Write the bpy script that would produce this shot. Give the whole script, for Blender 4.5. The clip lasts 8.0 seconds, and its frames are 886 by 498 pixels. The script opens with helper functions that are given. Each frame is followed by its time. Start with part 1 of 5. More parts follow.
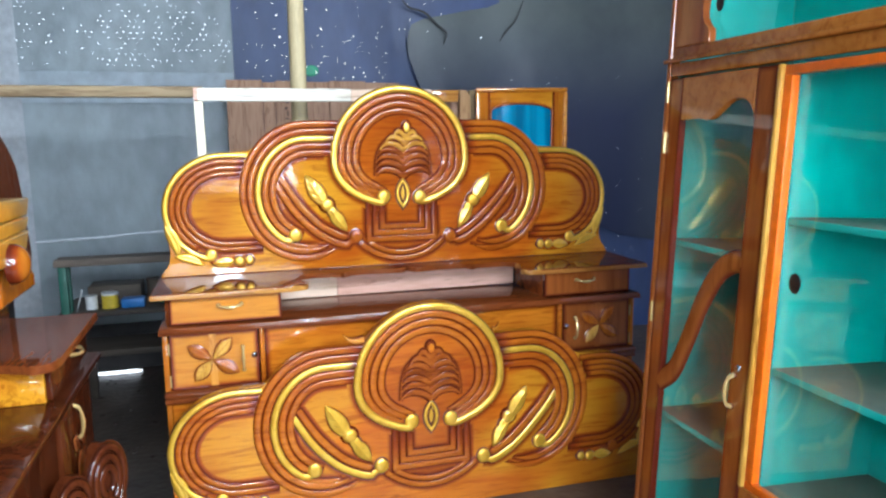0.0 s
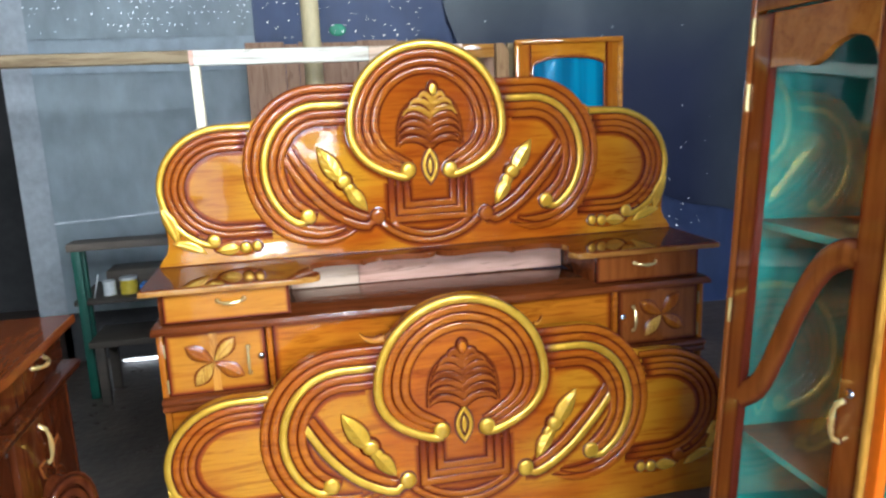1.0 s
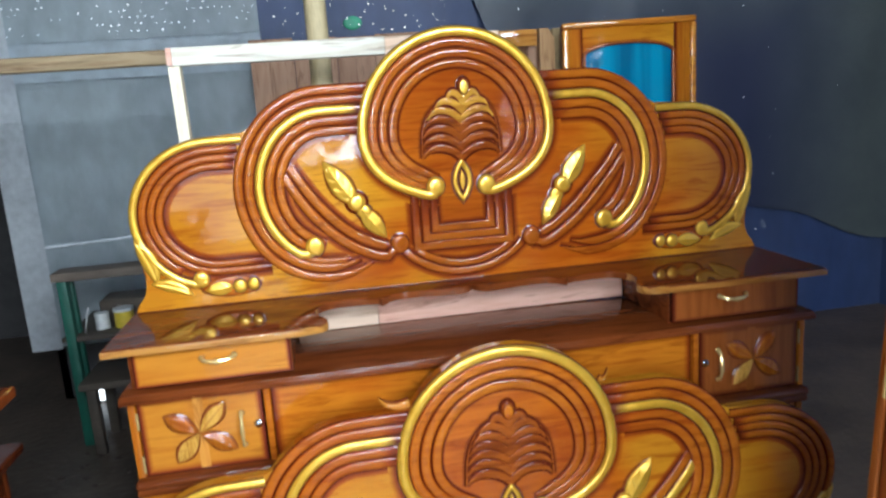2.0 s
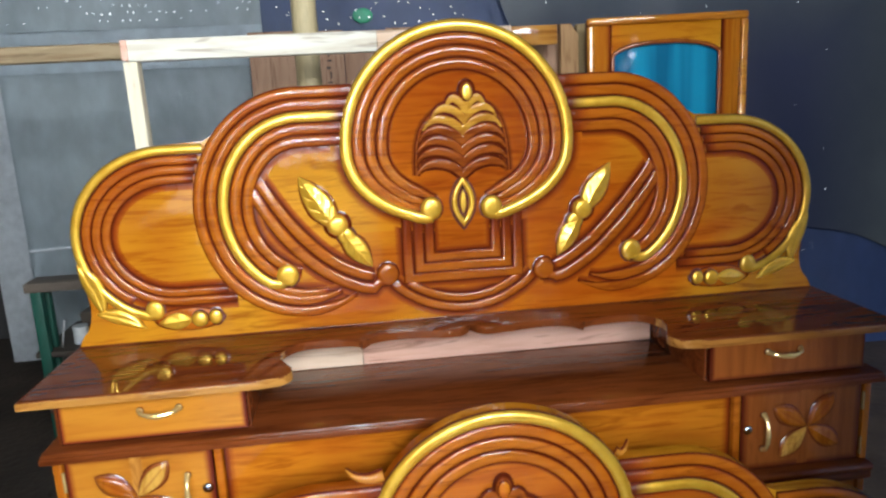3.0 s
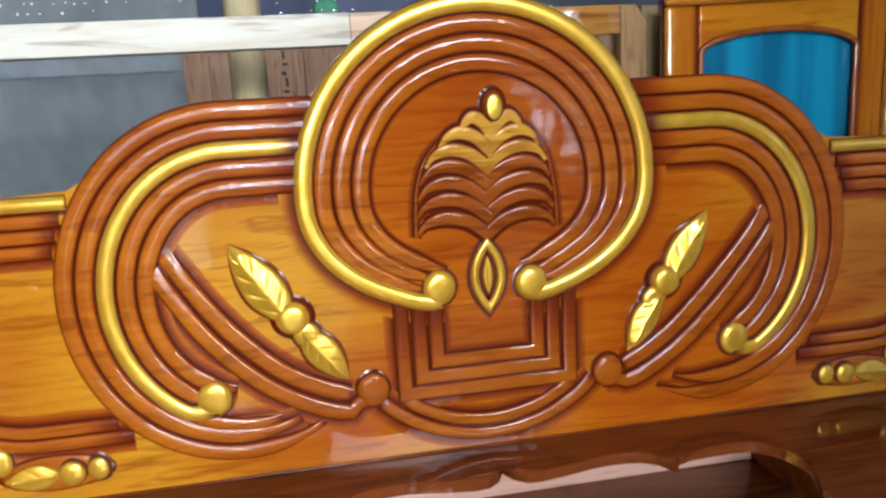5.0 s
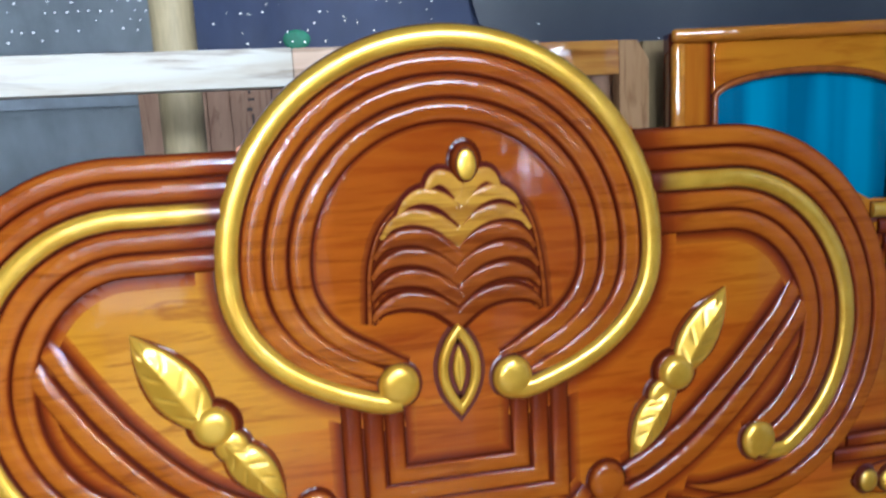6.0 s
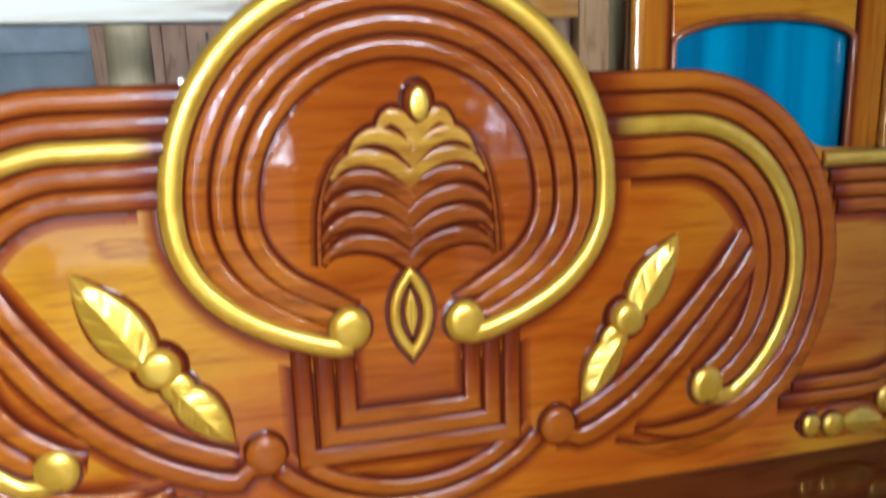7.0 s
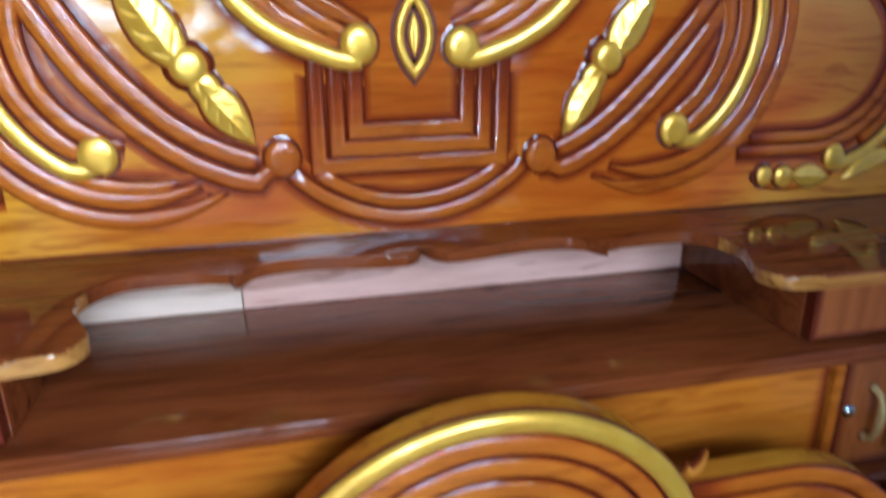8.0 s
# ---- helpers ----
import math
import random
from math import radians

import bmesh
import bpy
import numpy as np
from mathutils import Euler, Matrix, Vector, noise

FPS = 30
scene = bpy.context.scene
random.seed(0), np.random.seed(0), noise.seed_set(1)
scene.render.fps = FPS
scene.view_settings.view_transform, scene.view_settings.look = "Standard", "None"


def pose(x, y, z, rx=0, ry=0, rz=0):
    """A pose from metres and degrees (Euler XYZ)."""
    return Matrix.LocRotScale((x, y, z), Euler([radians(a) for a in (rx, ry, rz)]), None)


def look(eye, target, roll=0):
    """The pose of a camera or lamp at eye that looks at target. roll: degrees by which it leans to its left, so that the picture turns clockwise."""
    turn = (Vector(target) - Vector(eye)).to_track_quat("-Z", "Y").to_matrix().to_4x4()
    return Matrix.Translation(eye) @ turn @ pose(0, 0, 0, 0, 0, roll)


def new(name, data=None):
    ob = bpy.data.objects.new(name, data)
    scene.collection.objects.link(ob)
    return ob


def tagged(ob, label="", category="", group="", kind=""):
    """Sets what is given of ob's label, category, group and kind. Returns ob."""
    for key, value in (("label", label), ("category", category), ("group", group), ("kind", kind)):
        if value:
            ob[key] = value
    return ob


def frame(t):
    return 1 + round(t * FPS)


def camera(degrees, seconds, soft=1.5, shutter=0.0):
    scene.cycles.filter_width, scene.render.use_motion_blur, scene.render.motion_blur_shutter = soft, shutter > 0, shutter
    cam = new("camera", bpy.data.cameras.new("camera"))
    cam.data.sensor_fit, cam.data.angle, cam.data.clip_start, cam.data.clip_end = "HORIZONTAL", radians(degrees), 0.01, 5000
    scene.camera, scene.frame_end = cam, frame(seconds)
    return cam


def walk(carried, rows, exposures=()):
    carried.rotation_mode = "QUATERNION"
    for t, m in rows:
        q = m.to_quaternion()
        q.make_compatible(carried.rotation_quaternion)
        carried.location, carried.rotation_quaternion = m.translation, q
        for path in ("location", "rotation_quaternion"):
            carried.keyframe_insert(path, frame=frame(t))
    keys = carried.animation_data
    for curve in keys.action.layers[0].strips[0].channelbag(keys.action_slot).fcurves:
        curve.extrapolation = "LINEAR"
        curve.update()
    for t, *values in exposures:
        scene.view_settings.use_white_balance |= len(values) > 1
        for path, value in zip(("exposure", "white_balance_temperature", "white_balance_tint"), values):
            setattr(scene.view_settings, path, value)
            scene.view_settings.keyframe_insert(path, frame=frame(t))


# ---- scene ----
import itertools

cam = camera(63.7, 8.0, soft=2.4, shutter=0.4)
PATH = [
    (0, (-0.653, -2.839, 1.376), (-0.11, -0.938, 1.069), -0.7),
    (0.5, (-0.577, -2.699, 1.369), (-0.08, -0.795, 1.01), -1.4),
    (1, (-0.472, -2.486, 1.373), (-0.089, -0.564, 0.971), -2.4),
    (1.5, (-0.428, -2.267, 1.333), (-0.102, -0.344, 0.889), -3.2),
    (1.9, (-0.411, -2.065, 1.368), (-0.087, -0.133, 0.962), -3.5),
    (2, (-0.399, -2.022, 1.383), (-0.094, -0.087, 0.979), -4.0),
    (2.2, (-0.392, -1.953, 1.405), (-0.075, -0.018, 1.015), -4.6),
    (3.3, (-0.216, -1.623, 1.406), (-0.019, 0.323, 0.990), -2.5),
    (3.5, (-0.209, -1.549, 1.415), (0.0, 0.399, 1.013), -2.5),
    (4, (-0.265, -1.345, 1.434), (0.071, 0.601, 1.119), -4.1),
    (4.2, (-0.267, -1.3, 1.483), (0.065, 0.63, 1.075), -3.6),
    (5.3, (-0.233, -0.992, 1.413), (0.069, 0.947, 1.028), -3.4),
    (5.5, (-0.201, -0.943, 1.412), (0.073, 1.003, 1.041), -4.1),
    (6, (-0.177, -0.868, 1.46), (0.168, 1.076, 1.136), -3.0),
    (6.5, (-0.17, -0.843, 1.486), (0.234, 1.097, 1.213), -2.8),
    (7, (-0.155, -0.865, 1.431), (0.264, 1.044, 1.003), -2.0),
    (7.5, (-0.168, -0.932, 1.328), (0.209, 0.933, 0.713), -1.5),
    (7.6, (-0.176, -0.95, 1.314), (0.213, 0.912, 0.697), -1.7),
    (7.8, (-0.203, -1.001, 1.24), (0.196, 0.875, 0.672), -1.3),
    (8, (-0.224, -1.035, 1.202), (0.23, 0.799, 0.546), -0.1),
]
walk(cam, [(t, look(eye, target, roll)) for t, eye, target, roll in PATH],
     exposures=[(0, 0.52, 5950, 9), (1, 0.43, 6050, 8), (2, 0.29, 6100, 8), (3.5, 0.22, 6850, 10), (4.2, 0.20, 6950, 10), (5.5, 0.10, 5950, 12),
                (6.5, 0.14, 5650, 11), (7, 0.19, 5850, 9), (8, 0.19, 5100, 8)])

# ---- light ----
world = bpy.data.worlds.new("world")
scene.world = world
world.use_nodes = True
_nt = world.node_tree
_sky = _nt.nodes.new("ShaderNodeTexSky")
_sky.sky_type = "NISHITA"
_sky.sun_disc = False
_sky.sun_elevation, _sky.sun_rotation = radians(52), radians(200)
_nt.links.new(_sky.outputs["Color"], _nt.nodes["Background"].inputs["Color"])
_nt.nodes["Background"].inputs["Strength"].default_value = 0.06
scene.view_settings.exposure = 0.0

sun_lamp = bpy.data.lights.new("sun", "SUN")
sun_lamp.energy, sun_lamp.angle, sun_lamp.color = 3.5, radians(0.5), (1, 0.96, 0.9)
new("sun", sun_lamp).matrix_world = look((-2, -9, 12), (0, -7.5, 0))


def area(name, centre, target, sx, sy, watts, color=(1, 1, 1)):
    d = bpy.data.lights.new(name, "AREA")
    d.shape, d.size, d.size_y, d.energy, d.color = "RECTANGLE", sx, sy, watts, color
    ob = new(name, d)
    ob.matrix_world = look(centre, target)
    return ob


# daylight under the eaves of the open shop front and through its doorway
area("daylight_eaves", (0.82, -4.35, 2.80), (-0.1, 0, 1.1), 2.44, 0.85, 205, (0.85, 0.935, 1.0))
area("daylight_bright_gap", (-0.78, -4.34, 1.62), (-0.1, 0, 1.2), 0.28, 0.11, 20, (0.80, 0.91, 1.0))
area("daylight_high_gap", (-0.85, -4.35, 2.62), (-0.25, 0, 1.1), 0.70, 0.18, 26, (0.80, 0.91, 1.0))
area("daylight_door_gap", (-0.85, -4.36, 1.67), (-0.85, 0, 1.67), 1.50, 0.20, 10, (0.80, 0.91, 1.0))
area("daylight_door_head", (-1.98, -4.40, 1.78), (-1.95, 0, 1.78), 1.05, 1.05, 4, (0.74, 0.86, 1.0))
area("daylight_doorway", (-1.80, -4.40, 0.62), (-1.80, 0, 0.62), 1.30, 0.62, 5.0, (0.85, 0.935, 1.0))
area("daylight_leaf_gap", (-0.36, -4.40, 1.30), (-0.36, 0, 1.30), 0.24, 0.24, 5.0, (0.85, 0.935, 1.0))
# added fill in an assumed window, to light the right side
area("window_fill", (1.45, -4.40, 1.55), (1.45, 0, 1.55), 0.54, 0.62, 52, (0.85, 0.935, 1.0))


# ---- materials ----
def mat(name):
    m = bpy.data.materials.new(name)
    m.use_nodes = True
    nt = m.node_tree
    return m, nt, nt.nodes["Principled BSDF"]


def node(nt, kind, **kw):
    n = nt.nodes.new(kind)
    for k, v in kw.items():
        if k in n.inputs:
            n.inputs[k].default_value = v
    return n


def coords(nt, scale=(1, 1, 1), rot=(0, 0, 0)):
    tc = nt.nodes.new("ShaderNodeTexCoord")
    mp = nt.nodes.new("ShaderNodeMapping")
    mp.inputs["Scale"].default_value = scale
    mp.inputs["Rotation"].default_value = [radians(a) for a in rot]
    nt.links.new(tc.outputs["Object"], mp.inputs["Vector"])
    return mp.outputs["Vector"]


def ramp(nt, fac, stops):
    r = nt.nodes.new("ShaderNodeValToRGB")
    e = r.color_ramp.elements
    while len(e) < len(stops):
        e.new(0.5)
    for el, (p, c) in zip(e, stops):
        el.position, el.color = p, (*c, 1)
    nt.links.new(fac, r.inputs["Fac"])
    return r.outputs["Color"]


def mix(nt, fac, a, b, mode="MIX"):
    n = nt.nodes.new("ShaderNodeMix")
    n.data_type, n.blend_type = "RGBA", mode
    for sock, v in ((n.inputs[0], fac), (n.inputs[6], a), (n.inputs[7], b)):
        if hasattr(v, "links"):
            nt.links.new(v, sock)
        elif isinstance(v, tuple):
            sock.default_value = (*v, 1)
        else:
            sock.default_value = v
    return n.outputs[2]


def bump(nt, height, strength, distance, bsdf, sock="Normal"):
    b = nt.nodes.new("ShaderNodeBump")
    b.inputs["Strength"].default_value, b.inputs["Distance"].default_value = strength, distance
    nt.links.new(height, b.inputs["Height"])
    nt.links.new(b.outputs["Normal"], bsdf.inputs[sock])


def stain_fac(nt):
    a = nt.nodes.new("ShaderNodeAttribute")
    a.attribute_name = "stain"
    return a.outputs["Fac"]


DARK = (0.090, 0.0120, 0.0095)
WINE = (0.215, 0.030, 0.0105)


def wood(name, light, mid, dark, grain="x", coat=1.0, ripple=1.5, ripple_scale=15, rough=0.5, coat_rough=0.045, grain_amount=0.75, toner=0.0, streaks=1.0, boards=0.0):
    """Lacquered timber: long grain, growth figure, rubbed-in antique stain where the mesh carries it."""
    m, nt, p = mat(name)
    s = {"x": (0.9, 7, 9), "z": (9, 7, 0.9), "y": (9, 0.9, 7)}[grain]
    v = coords(nt, s)
    big = node(nt, "ShaderNodeTexNoise", Scale=1.1, Detail=4, Roughness=0.55, Distortion=1.6)
    nt.links.new(v, big.inputs["Vector"])
    fine = node(nt, "ShaderNodeTexNoise", Scale=7, Detail=6, Roughness=0.65, Distortion=0.4)
    nt.links.new(v, fine.inputs["Vector"])
    base = ramp(nt, big.outputs["Fac"], [(0.32, mid), (0.50, light), (0.68, mid)])
    if boards:
        # glued-up boards, some of them paler and more golden
        bn = node(nt, "ShaderNodeTexNoise", Scale=1.5, Detail=1.5, Roughness=0.5)
        nt.links.new(coords(nt, (0.9, 1.0, 3.0)), bn.inputs["Vector"])
        xyz = nt.nodes.new("ShaderNodeSeparateXYZ")
        nt.links.new(coords(nt, (0.85, 1.0, 8.2)), xyz.inputs[0])
        cell = nt.nodes.new("ShaderNodeCombineXYZ")
        for axis_name in ("X", "Z"):
            fl = nt.nodes.new("ShaderNodeMath")
            fl.operation = "FLOOR"
            nt.links.new(xyz.outputs[axis_name], fl.inputs[0])
            nt.links.new(fl.outputs[0], cell.inputs[axis_name])
        wn = nt.nodes.new("ShaderNodeTexWhiteNoise")
        nt.links.new(cell.outputs[0], wn.inputs["Vector"])
        tone = nt.nodes.new("ShaderNodeMath")
        tone.operation = "MULTIPLY_ADD"
        tone.inputs[1].default_value = 0.16
        nt.links.new(wn.outputs["Value"], tone.inputs[0])
        nt.links.new(bn.outputs["Fac"], tone.inputs[2])
        ax = nt.nodes.new("ShaderNodeSeparateXYZ")
        nt.links.new(coords(nt), ax.inputs[0])
        far = nt.nodes.new("ShaderNodeMath")
        far.operation = "ABSOLUTE"
        nt.links.new(ax.outputs["X"], far.inputs[0])
        wide = nt.nodes.new("ShaderNodeMapRange")      # the outer boards are the paler ones
        wide.inputs["From Min"].default_value, wide.inputs["From Max"].default_value = 0.20, 0.62
        wide.inputs["To Min"].default_value, wide.inputs["To Max"].default_value = -0.07, 0.15
        nt.links.new(far.outputs[0], wide.inputs["Value"])
        total = nt.nodes.new("ShaderNodeMath")
        nt.links.new(tone.outputs[0], total.inputs[0])
        nt.links.new(wide.outputs["Result"], total.inputs[1])
        bf = ramp(nt, total.outputs[0], [(0.52, (0, 0, 0)), (0.66, (boards,) * 3)])
        base = mix(nt, bf, base, (light[0] * 1.08, light[1] * 1.85, light[2] * 2.0))
    lines = ramp(nt, fine.outputs["Fac"], [(0.36, dark), (0.50, (1, 1, 1))])
    lines2 = mix(nt, grain_amount, (1, 1, 1), lines)
    col = mix(nt, 1.0, base, lines2, "MULTIPLY")
    # broad dark streaks now and then
    streak = node(nt, "ShaderNodeTexNoise", Scale=2.6, Detail=3, Roughness=0.5, Distortion=2.2)
    nt.links.new(v, streak.inputs["Vector"])
    sf = ramp(nt, streak.outputs["Fac"], [(0.56, (0, 0, 0)), (0.64, (0.60 * streaks,) * 3), (0.72, (0.12 * streaks,) * 3)])
    col = mix(nt, sf, col, (mid[0] * 0.45, mid[1] * 0.35, mid[2] * 0.3))
    if toner:
        tn = node(nt, "ShaderNodeTexNoise", Scale=2.3, Detail=2, Roughness=0.5)
        nt.links.new(coords(nt), tn.inputs["Vector"])
        tf = ramp(nt, tn.outputs["Fac"], [(0.40, (0, 0, 0)), (0.62, (toner, toner, toner))])
        col = mix(nt, tf, col, (mid[0] * 0.72, mid[1] * 0.50, mid[2] * 0.6))
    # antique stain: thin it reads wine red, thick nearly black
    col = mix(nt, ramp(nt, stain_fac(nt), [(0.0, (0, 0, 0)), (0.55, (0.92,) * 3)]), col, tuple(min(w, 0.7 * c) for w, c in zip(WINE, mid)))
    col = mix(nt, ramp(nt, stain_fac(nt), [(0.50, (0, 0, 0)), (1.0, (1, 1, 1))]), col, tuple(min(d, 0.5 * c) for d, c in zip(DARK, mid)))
    nt.links.new(col, p.inputs["Base Color"])
    p.inputs["Roughness"].default_value = rough
    p.inputs["Coat Weight"].default_value = coat
    p.inputs["Coat Roughness"].default_value = coat_rough
    p.inputs["Coat IOR"].default_value = 1.5
    p.inputs["Specular IOR Level"].default_value = 0.0 if coat > 0 else 0.3
    # brushed lacquer: slow ripples and faint dust nibs
    wv = node(nt, "ShaderNodeTexNoise", Scale=ripple_scale, Detail=4, Roughness=0.5)
    nt.links.new(coords(nt, (1, 1, 1)), wv.inputs["Vector"])
    if coat > 0:
        bump(nt, wv.outputs["Fac"], 0.5, 0.0022 * ripple, p, "Coat Normal")
    bump(nt, fine.outputs["Fac"], 0.25, 0.0012, p)
    return m


M_WOOD = wood("lacquered_teak", (0.58, 0.166, 0.009), (0.44, 0.090, 0.006), (0.52, 0.36, 0.28), grain_amount=0.5, toner=0.55, ripple=0.25, boards=0.7, streaks=0.9)
M_WOODZ = wood("lacquered_teak_upright", (0.50, 0.170, 0.013), (0.38, 0.098, 0.008), (0.60, 0.46, 0.38), grain="z", grain_amount=0.4, toner=0.5, ripple=0.4, streaks=0.7)
M_FIELD = wood("red_toned_teak", (0.50, 0.128, 0.008), (0.36, 0.070, 0.006), (0.52, 0.36, 0.28), grain_amount=0.45, toner=0.7, ripple=0.25, streaks=0.8)
M_RIDGE = wood("stained_moulding", (0.48, 0.138, 0.010), (0.36, 0.084, 0.007), (0.60, 0.46, 0.38), grain_amount=0.4, toner=0.55, coat=0.8, ripple=0.8, ripple_scale=42, coat_rough=0.025)
M_PLAINX = wood("plain_lacquered_panel", (0.56, 0.180, 0.012), (0.44, 0.110, 0.008), (0.52, 0.36, 0.28), grain_amount=0.5, toner=0.4, ripple=0.4, streaks=0.8)
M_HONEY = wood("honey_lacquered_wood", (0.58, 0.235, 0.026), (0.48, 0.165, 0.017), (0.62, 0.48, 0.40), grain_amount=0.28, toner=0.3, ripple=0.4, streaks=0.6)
M_MAHOG = wood("dark_red_lacquer", (0.100, 0.023, 0.007), (0.064, 0.014, 0.005), (0.6, 0.45, 0.4), grain="z", coat=0.55)
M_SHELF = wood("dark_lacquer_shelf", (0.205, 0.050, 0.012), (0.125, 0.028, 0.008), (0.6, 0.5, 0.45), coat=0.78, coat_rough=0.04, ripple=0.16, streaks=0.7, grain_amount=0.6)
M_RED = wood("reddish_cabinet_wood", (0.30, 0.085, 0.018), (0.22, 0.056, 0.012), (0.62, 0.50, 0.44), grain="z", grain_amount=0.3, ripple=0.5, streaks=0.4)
M_REDX = wood("reddish_cabinet_wood_level", (0.42, 0.150, 0.026), (0.32, 0.096, 0.016), (0.60, 0.46, 0.36), grain="y", grain_amount=0.4, ripple=0.5, streaks=0.5)
M_FROND = wood("dark_stained_fronds", (0.34, 0.082, 0.010), (0.26, 0.056, 0.008), (0.6, 0.46, 0.38), coat=0.40, ripple=0.4, ripple_scale=34)
M_FRONDGILT = wood("gold_brushed_fronds", (0.60, 0.30, 0.035), (0.46, 0.19, 0.022), (0.6, 0.46, 0.38), coat=0.45, ripple=0.4, ripple_scale=34)
M_RAW = wood("raw_planed_timber", (0.74, 0.71, 0.62), (0.66, 0.60, 0.48), (0.8, 0.7, 0.6), coat=0.0, rough=0.7, grain_amount=0.5)
M_RAWZ = wood("raw_planed_timber_upright", (0.82, 0.73, 0.55), (0.72, 0.60, 0.42), (0.8, 0.7, 0.6), grain="z", coat=0.0, rough=0.7, grain_amount=0.5)
M_CREAM = wood("raw_cream_board", (0.80, 0.60, 0.45), (0.72, 0.51, 0.36), (0.85, 0.78, 0.7), coat=0.0, rough=0.75, grain_amount=0.35)
M_PINK = wood("raw_pinkish_board", (0.74, 0.45, 0.35), (0.67, 0.38, 0.28), (0.85, 0.75, 0.7), coat=0.0, rough=0.75, grain_amount=0.4)
M_BROWNZ = wood("brown_rough_plank", (0.42, 0.25, 0.16), (0.34, 0.19, 0.12), (0.7, 0.6, 0.55), grain="z", coat=0.0, rough=0.75, grain_amount=0.4)
M_TANZ = wood("raw_tan_plank", (0.46, 0.27, 0.13), (0.36, 0.20, 0.09), (0.7, 0.6, 0.5), grain="z", coat=0.0, rough=0.7, grain_amount=0.4)
M_OLIVEZ = wood("raw_olive_brown_plank", (0.30, 0.21, 0.10), (0.22, 0.145, 0.07), (0.7, 0.6, 0.5), grain="z", coat=0.0, rough=0.75, grain_amount=0.5)
M_BEAM = wood("weathered_bamboo_beam", (0.36, 0.26, 0.15), (0.28, 0.20, 0.11), (0.7, 0.6, 0.5), coat=0.0, rough=0.7)
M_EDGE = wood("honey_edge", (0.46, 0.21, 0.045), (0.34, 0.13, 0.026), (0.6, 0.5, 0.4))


def gold(name, a, b):
    m, nt, p = mat(name)
    n = node(nt, "ShaderNodeTexNoise", Scale=28, Detail=4, Roughness=0.6)
    nt.links.new(coords(nt), n.inputs["Vector"])
    c = ramp(nt, n.outputs["Fac"], [(0.35, b), (0.6, a)])
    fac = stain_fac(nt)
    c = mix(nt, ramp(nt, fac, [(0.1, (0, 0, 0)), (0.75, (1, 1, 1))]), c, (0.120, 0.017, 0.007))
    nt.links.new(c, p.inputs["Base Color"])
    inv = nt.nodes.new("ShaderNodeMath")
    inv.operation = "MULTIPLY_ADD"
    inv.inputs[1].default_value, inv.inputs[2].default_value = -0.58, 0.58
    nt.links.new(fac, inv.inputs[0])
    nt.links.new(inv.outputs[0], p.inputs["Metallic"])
    p.inputs["Roughness"].default_value = 0.28
    p.inputs["Coat Weight"].default_value = 0.8
    p.inputs["Coat Roughness"].default_value = 0.08
    bump(nt, n.outputs["Fac"], 0.2, 0.001, p)
    return m


M_GOLD = gold("gold_paint", (0.95, 0.56, 0.060), (0.85, 0.45, 0.036))
M_BRASS = gold("polished_brass", (0.85, 0.62, 0.25), (0.75, 0.5, 0.18))
M_BRASS.node_tree.nodes["Principled BSDF"].inputs["Roughness"].default_value = 0.18


def plain(name, a, b, scale=6.0, rough=0.6, metal=0.0, coat=0.0, relief=0.1, depth=0.002, stretch=(1, 1, 1)):
    m, nt, p = mat(name)
    n = node(nt, "ShaderNodeTexNoise", Scale=scale, Detail=6, Roughness=0.6)
    nt.links.new(coords(nt, stretch), n.inputs["Vector"])
    f = node(nt, "ShaderNodeTexNoise", Scale=scale * 9, Detail=3)
    nt.links.new(coords(nt, stretch), f.inputs["Vector"])
    c = ramp(nt, n.outputs["Fac"], [(0.32, b), (0.66, a)])
    g = ramp(nt, f.outputs["Fac"], [(0.3, (0.8, 0.8, 0.8)), (0.7, (1, 1, 1))])
    nt.links.new(mix(nt, 1.0, c, g, "MULTIPLY"), p.inputs["Base Color"])
    p.inputs["Roughness"].default_value, p.inputs["Metallic"].default_value = rough, metal
    p.inputs["Coat Weight"].default_value = coat
    bump(nt, f.outputs["Fac"], relief, depth, p)
    return m


M_CHROME = plain("chrome", (0.7, 0.72, 0.75), (0.6, 0.62, 0.65), 5, 0.12, 1.0, relief=0.0)
M_TEAL = plain("teal_paint", (0.0095, 0.42, 0.345), (0.007, 0.335, 0.285), 2.0, 0.45, relief=0.05)
M_ORANGE = plain("orange_edging", (0.95, 0.18, 0.004), (0.85, 0.15, 0.003), 4.0, 0.35, relief=0.03)
M_GREYSHEET = plain("grey_plastic_sheet", (0.60, 0.67, 0.695), (0.40, 0.455, 0.49), 1.3, 0.45, relief=0.35, depth=0.01, stretch=(1, 1, 0.6))
M_GREYPALE = plain("pale_grey_sheet", (0.66, 0.73, 0.78), (0.56, 0.63, 0.68), 1.6, 0.45, relief=0.3, depth=0.01)
M_BLUETARP = plain("blue_tarpaulin", (0.060, 0.098, 0.255), (0.068, 0.086, 0.155), 0.9, 0.42, relief=0.45, depth=0.012, stretch=(1, 1, 0.5))
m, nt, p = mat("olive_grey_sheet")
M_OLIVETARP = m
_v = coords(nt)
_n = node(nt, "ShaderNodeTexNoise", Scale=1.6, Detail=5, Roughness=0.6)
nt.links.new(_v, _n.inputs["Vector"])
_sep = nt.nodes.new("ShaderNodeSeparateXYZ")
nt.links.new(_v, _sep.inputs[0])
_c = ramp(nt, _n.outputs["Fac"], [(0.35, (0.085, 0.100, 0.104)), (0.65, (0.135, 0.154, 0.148))])
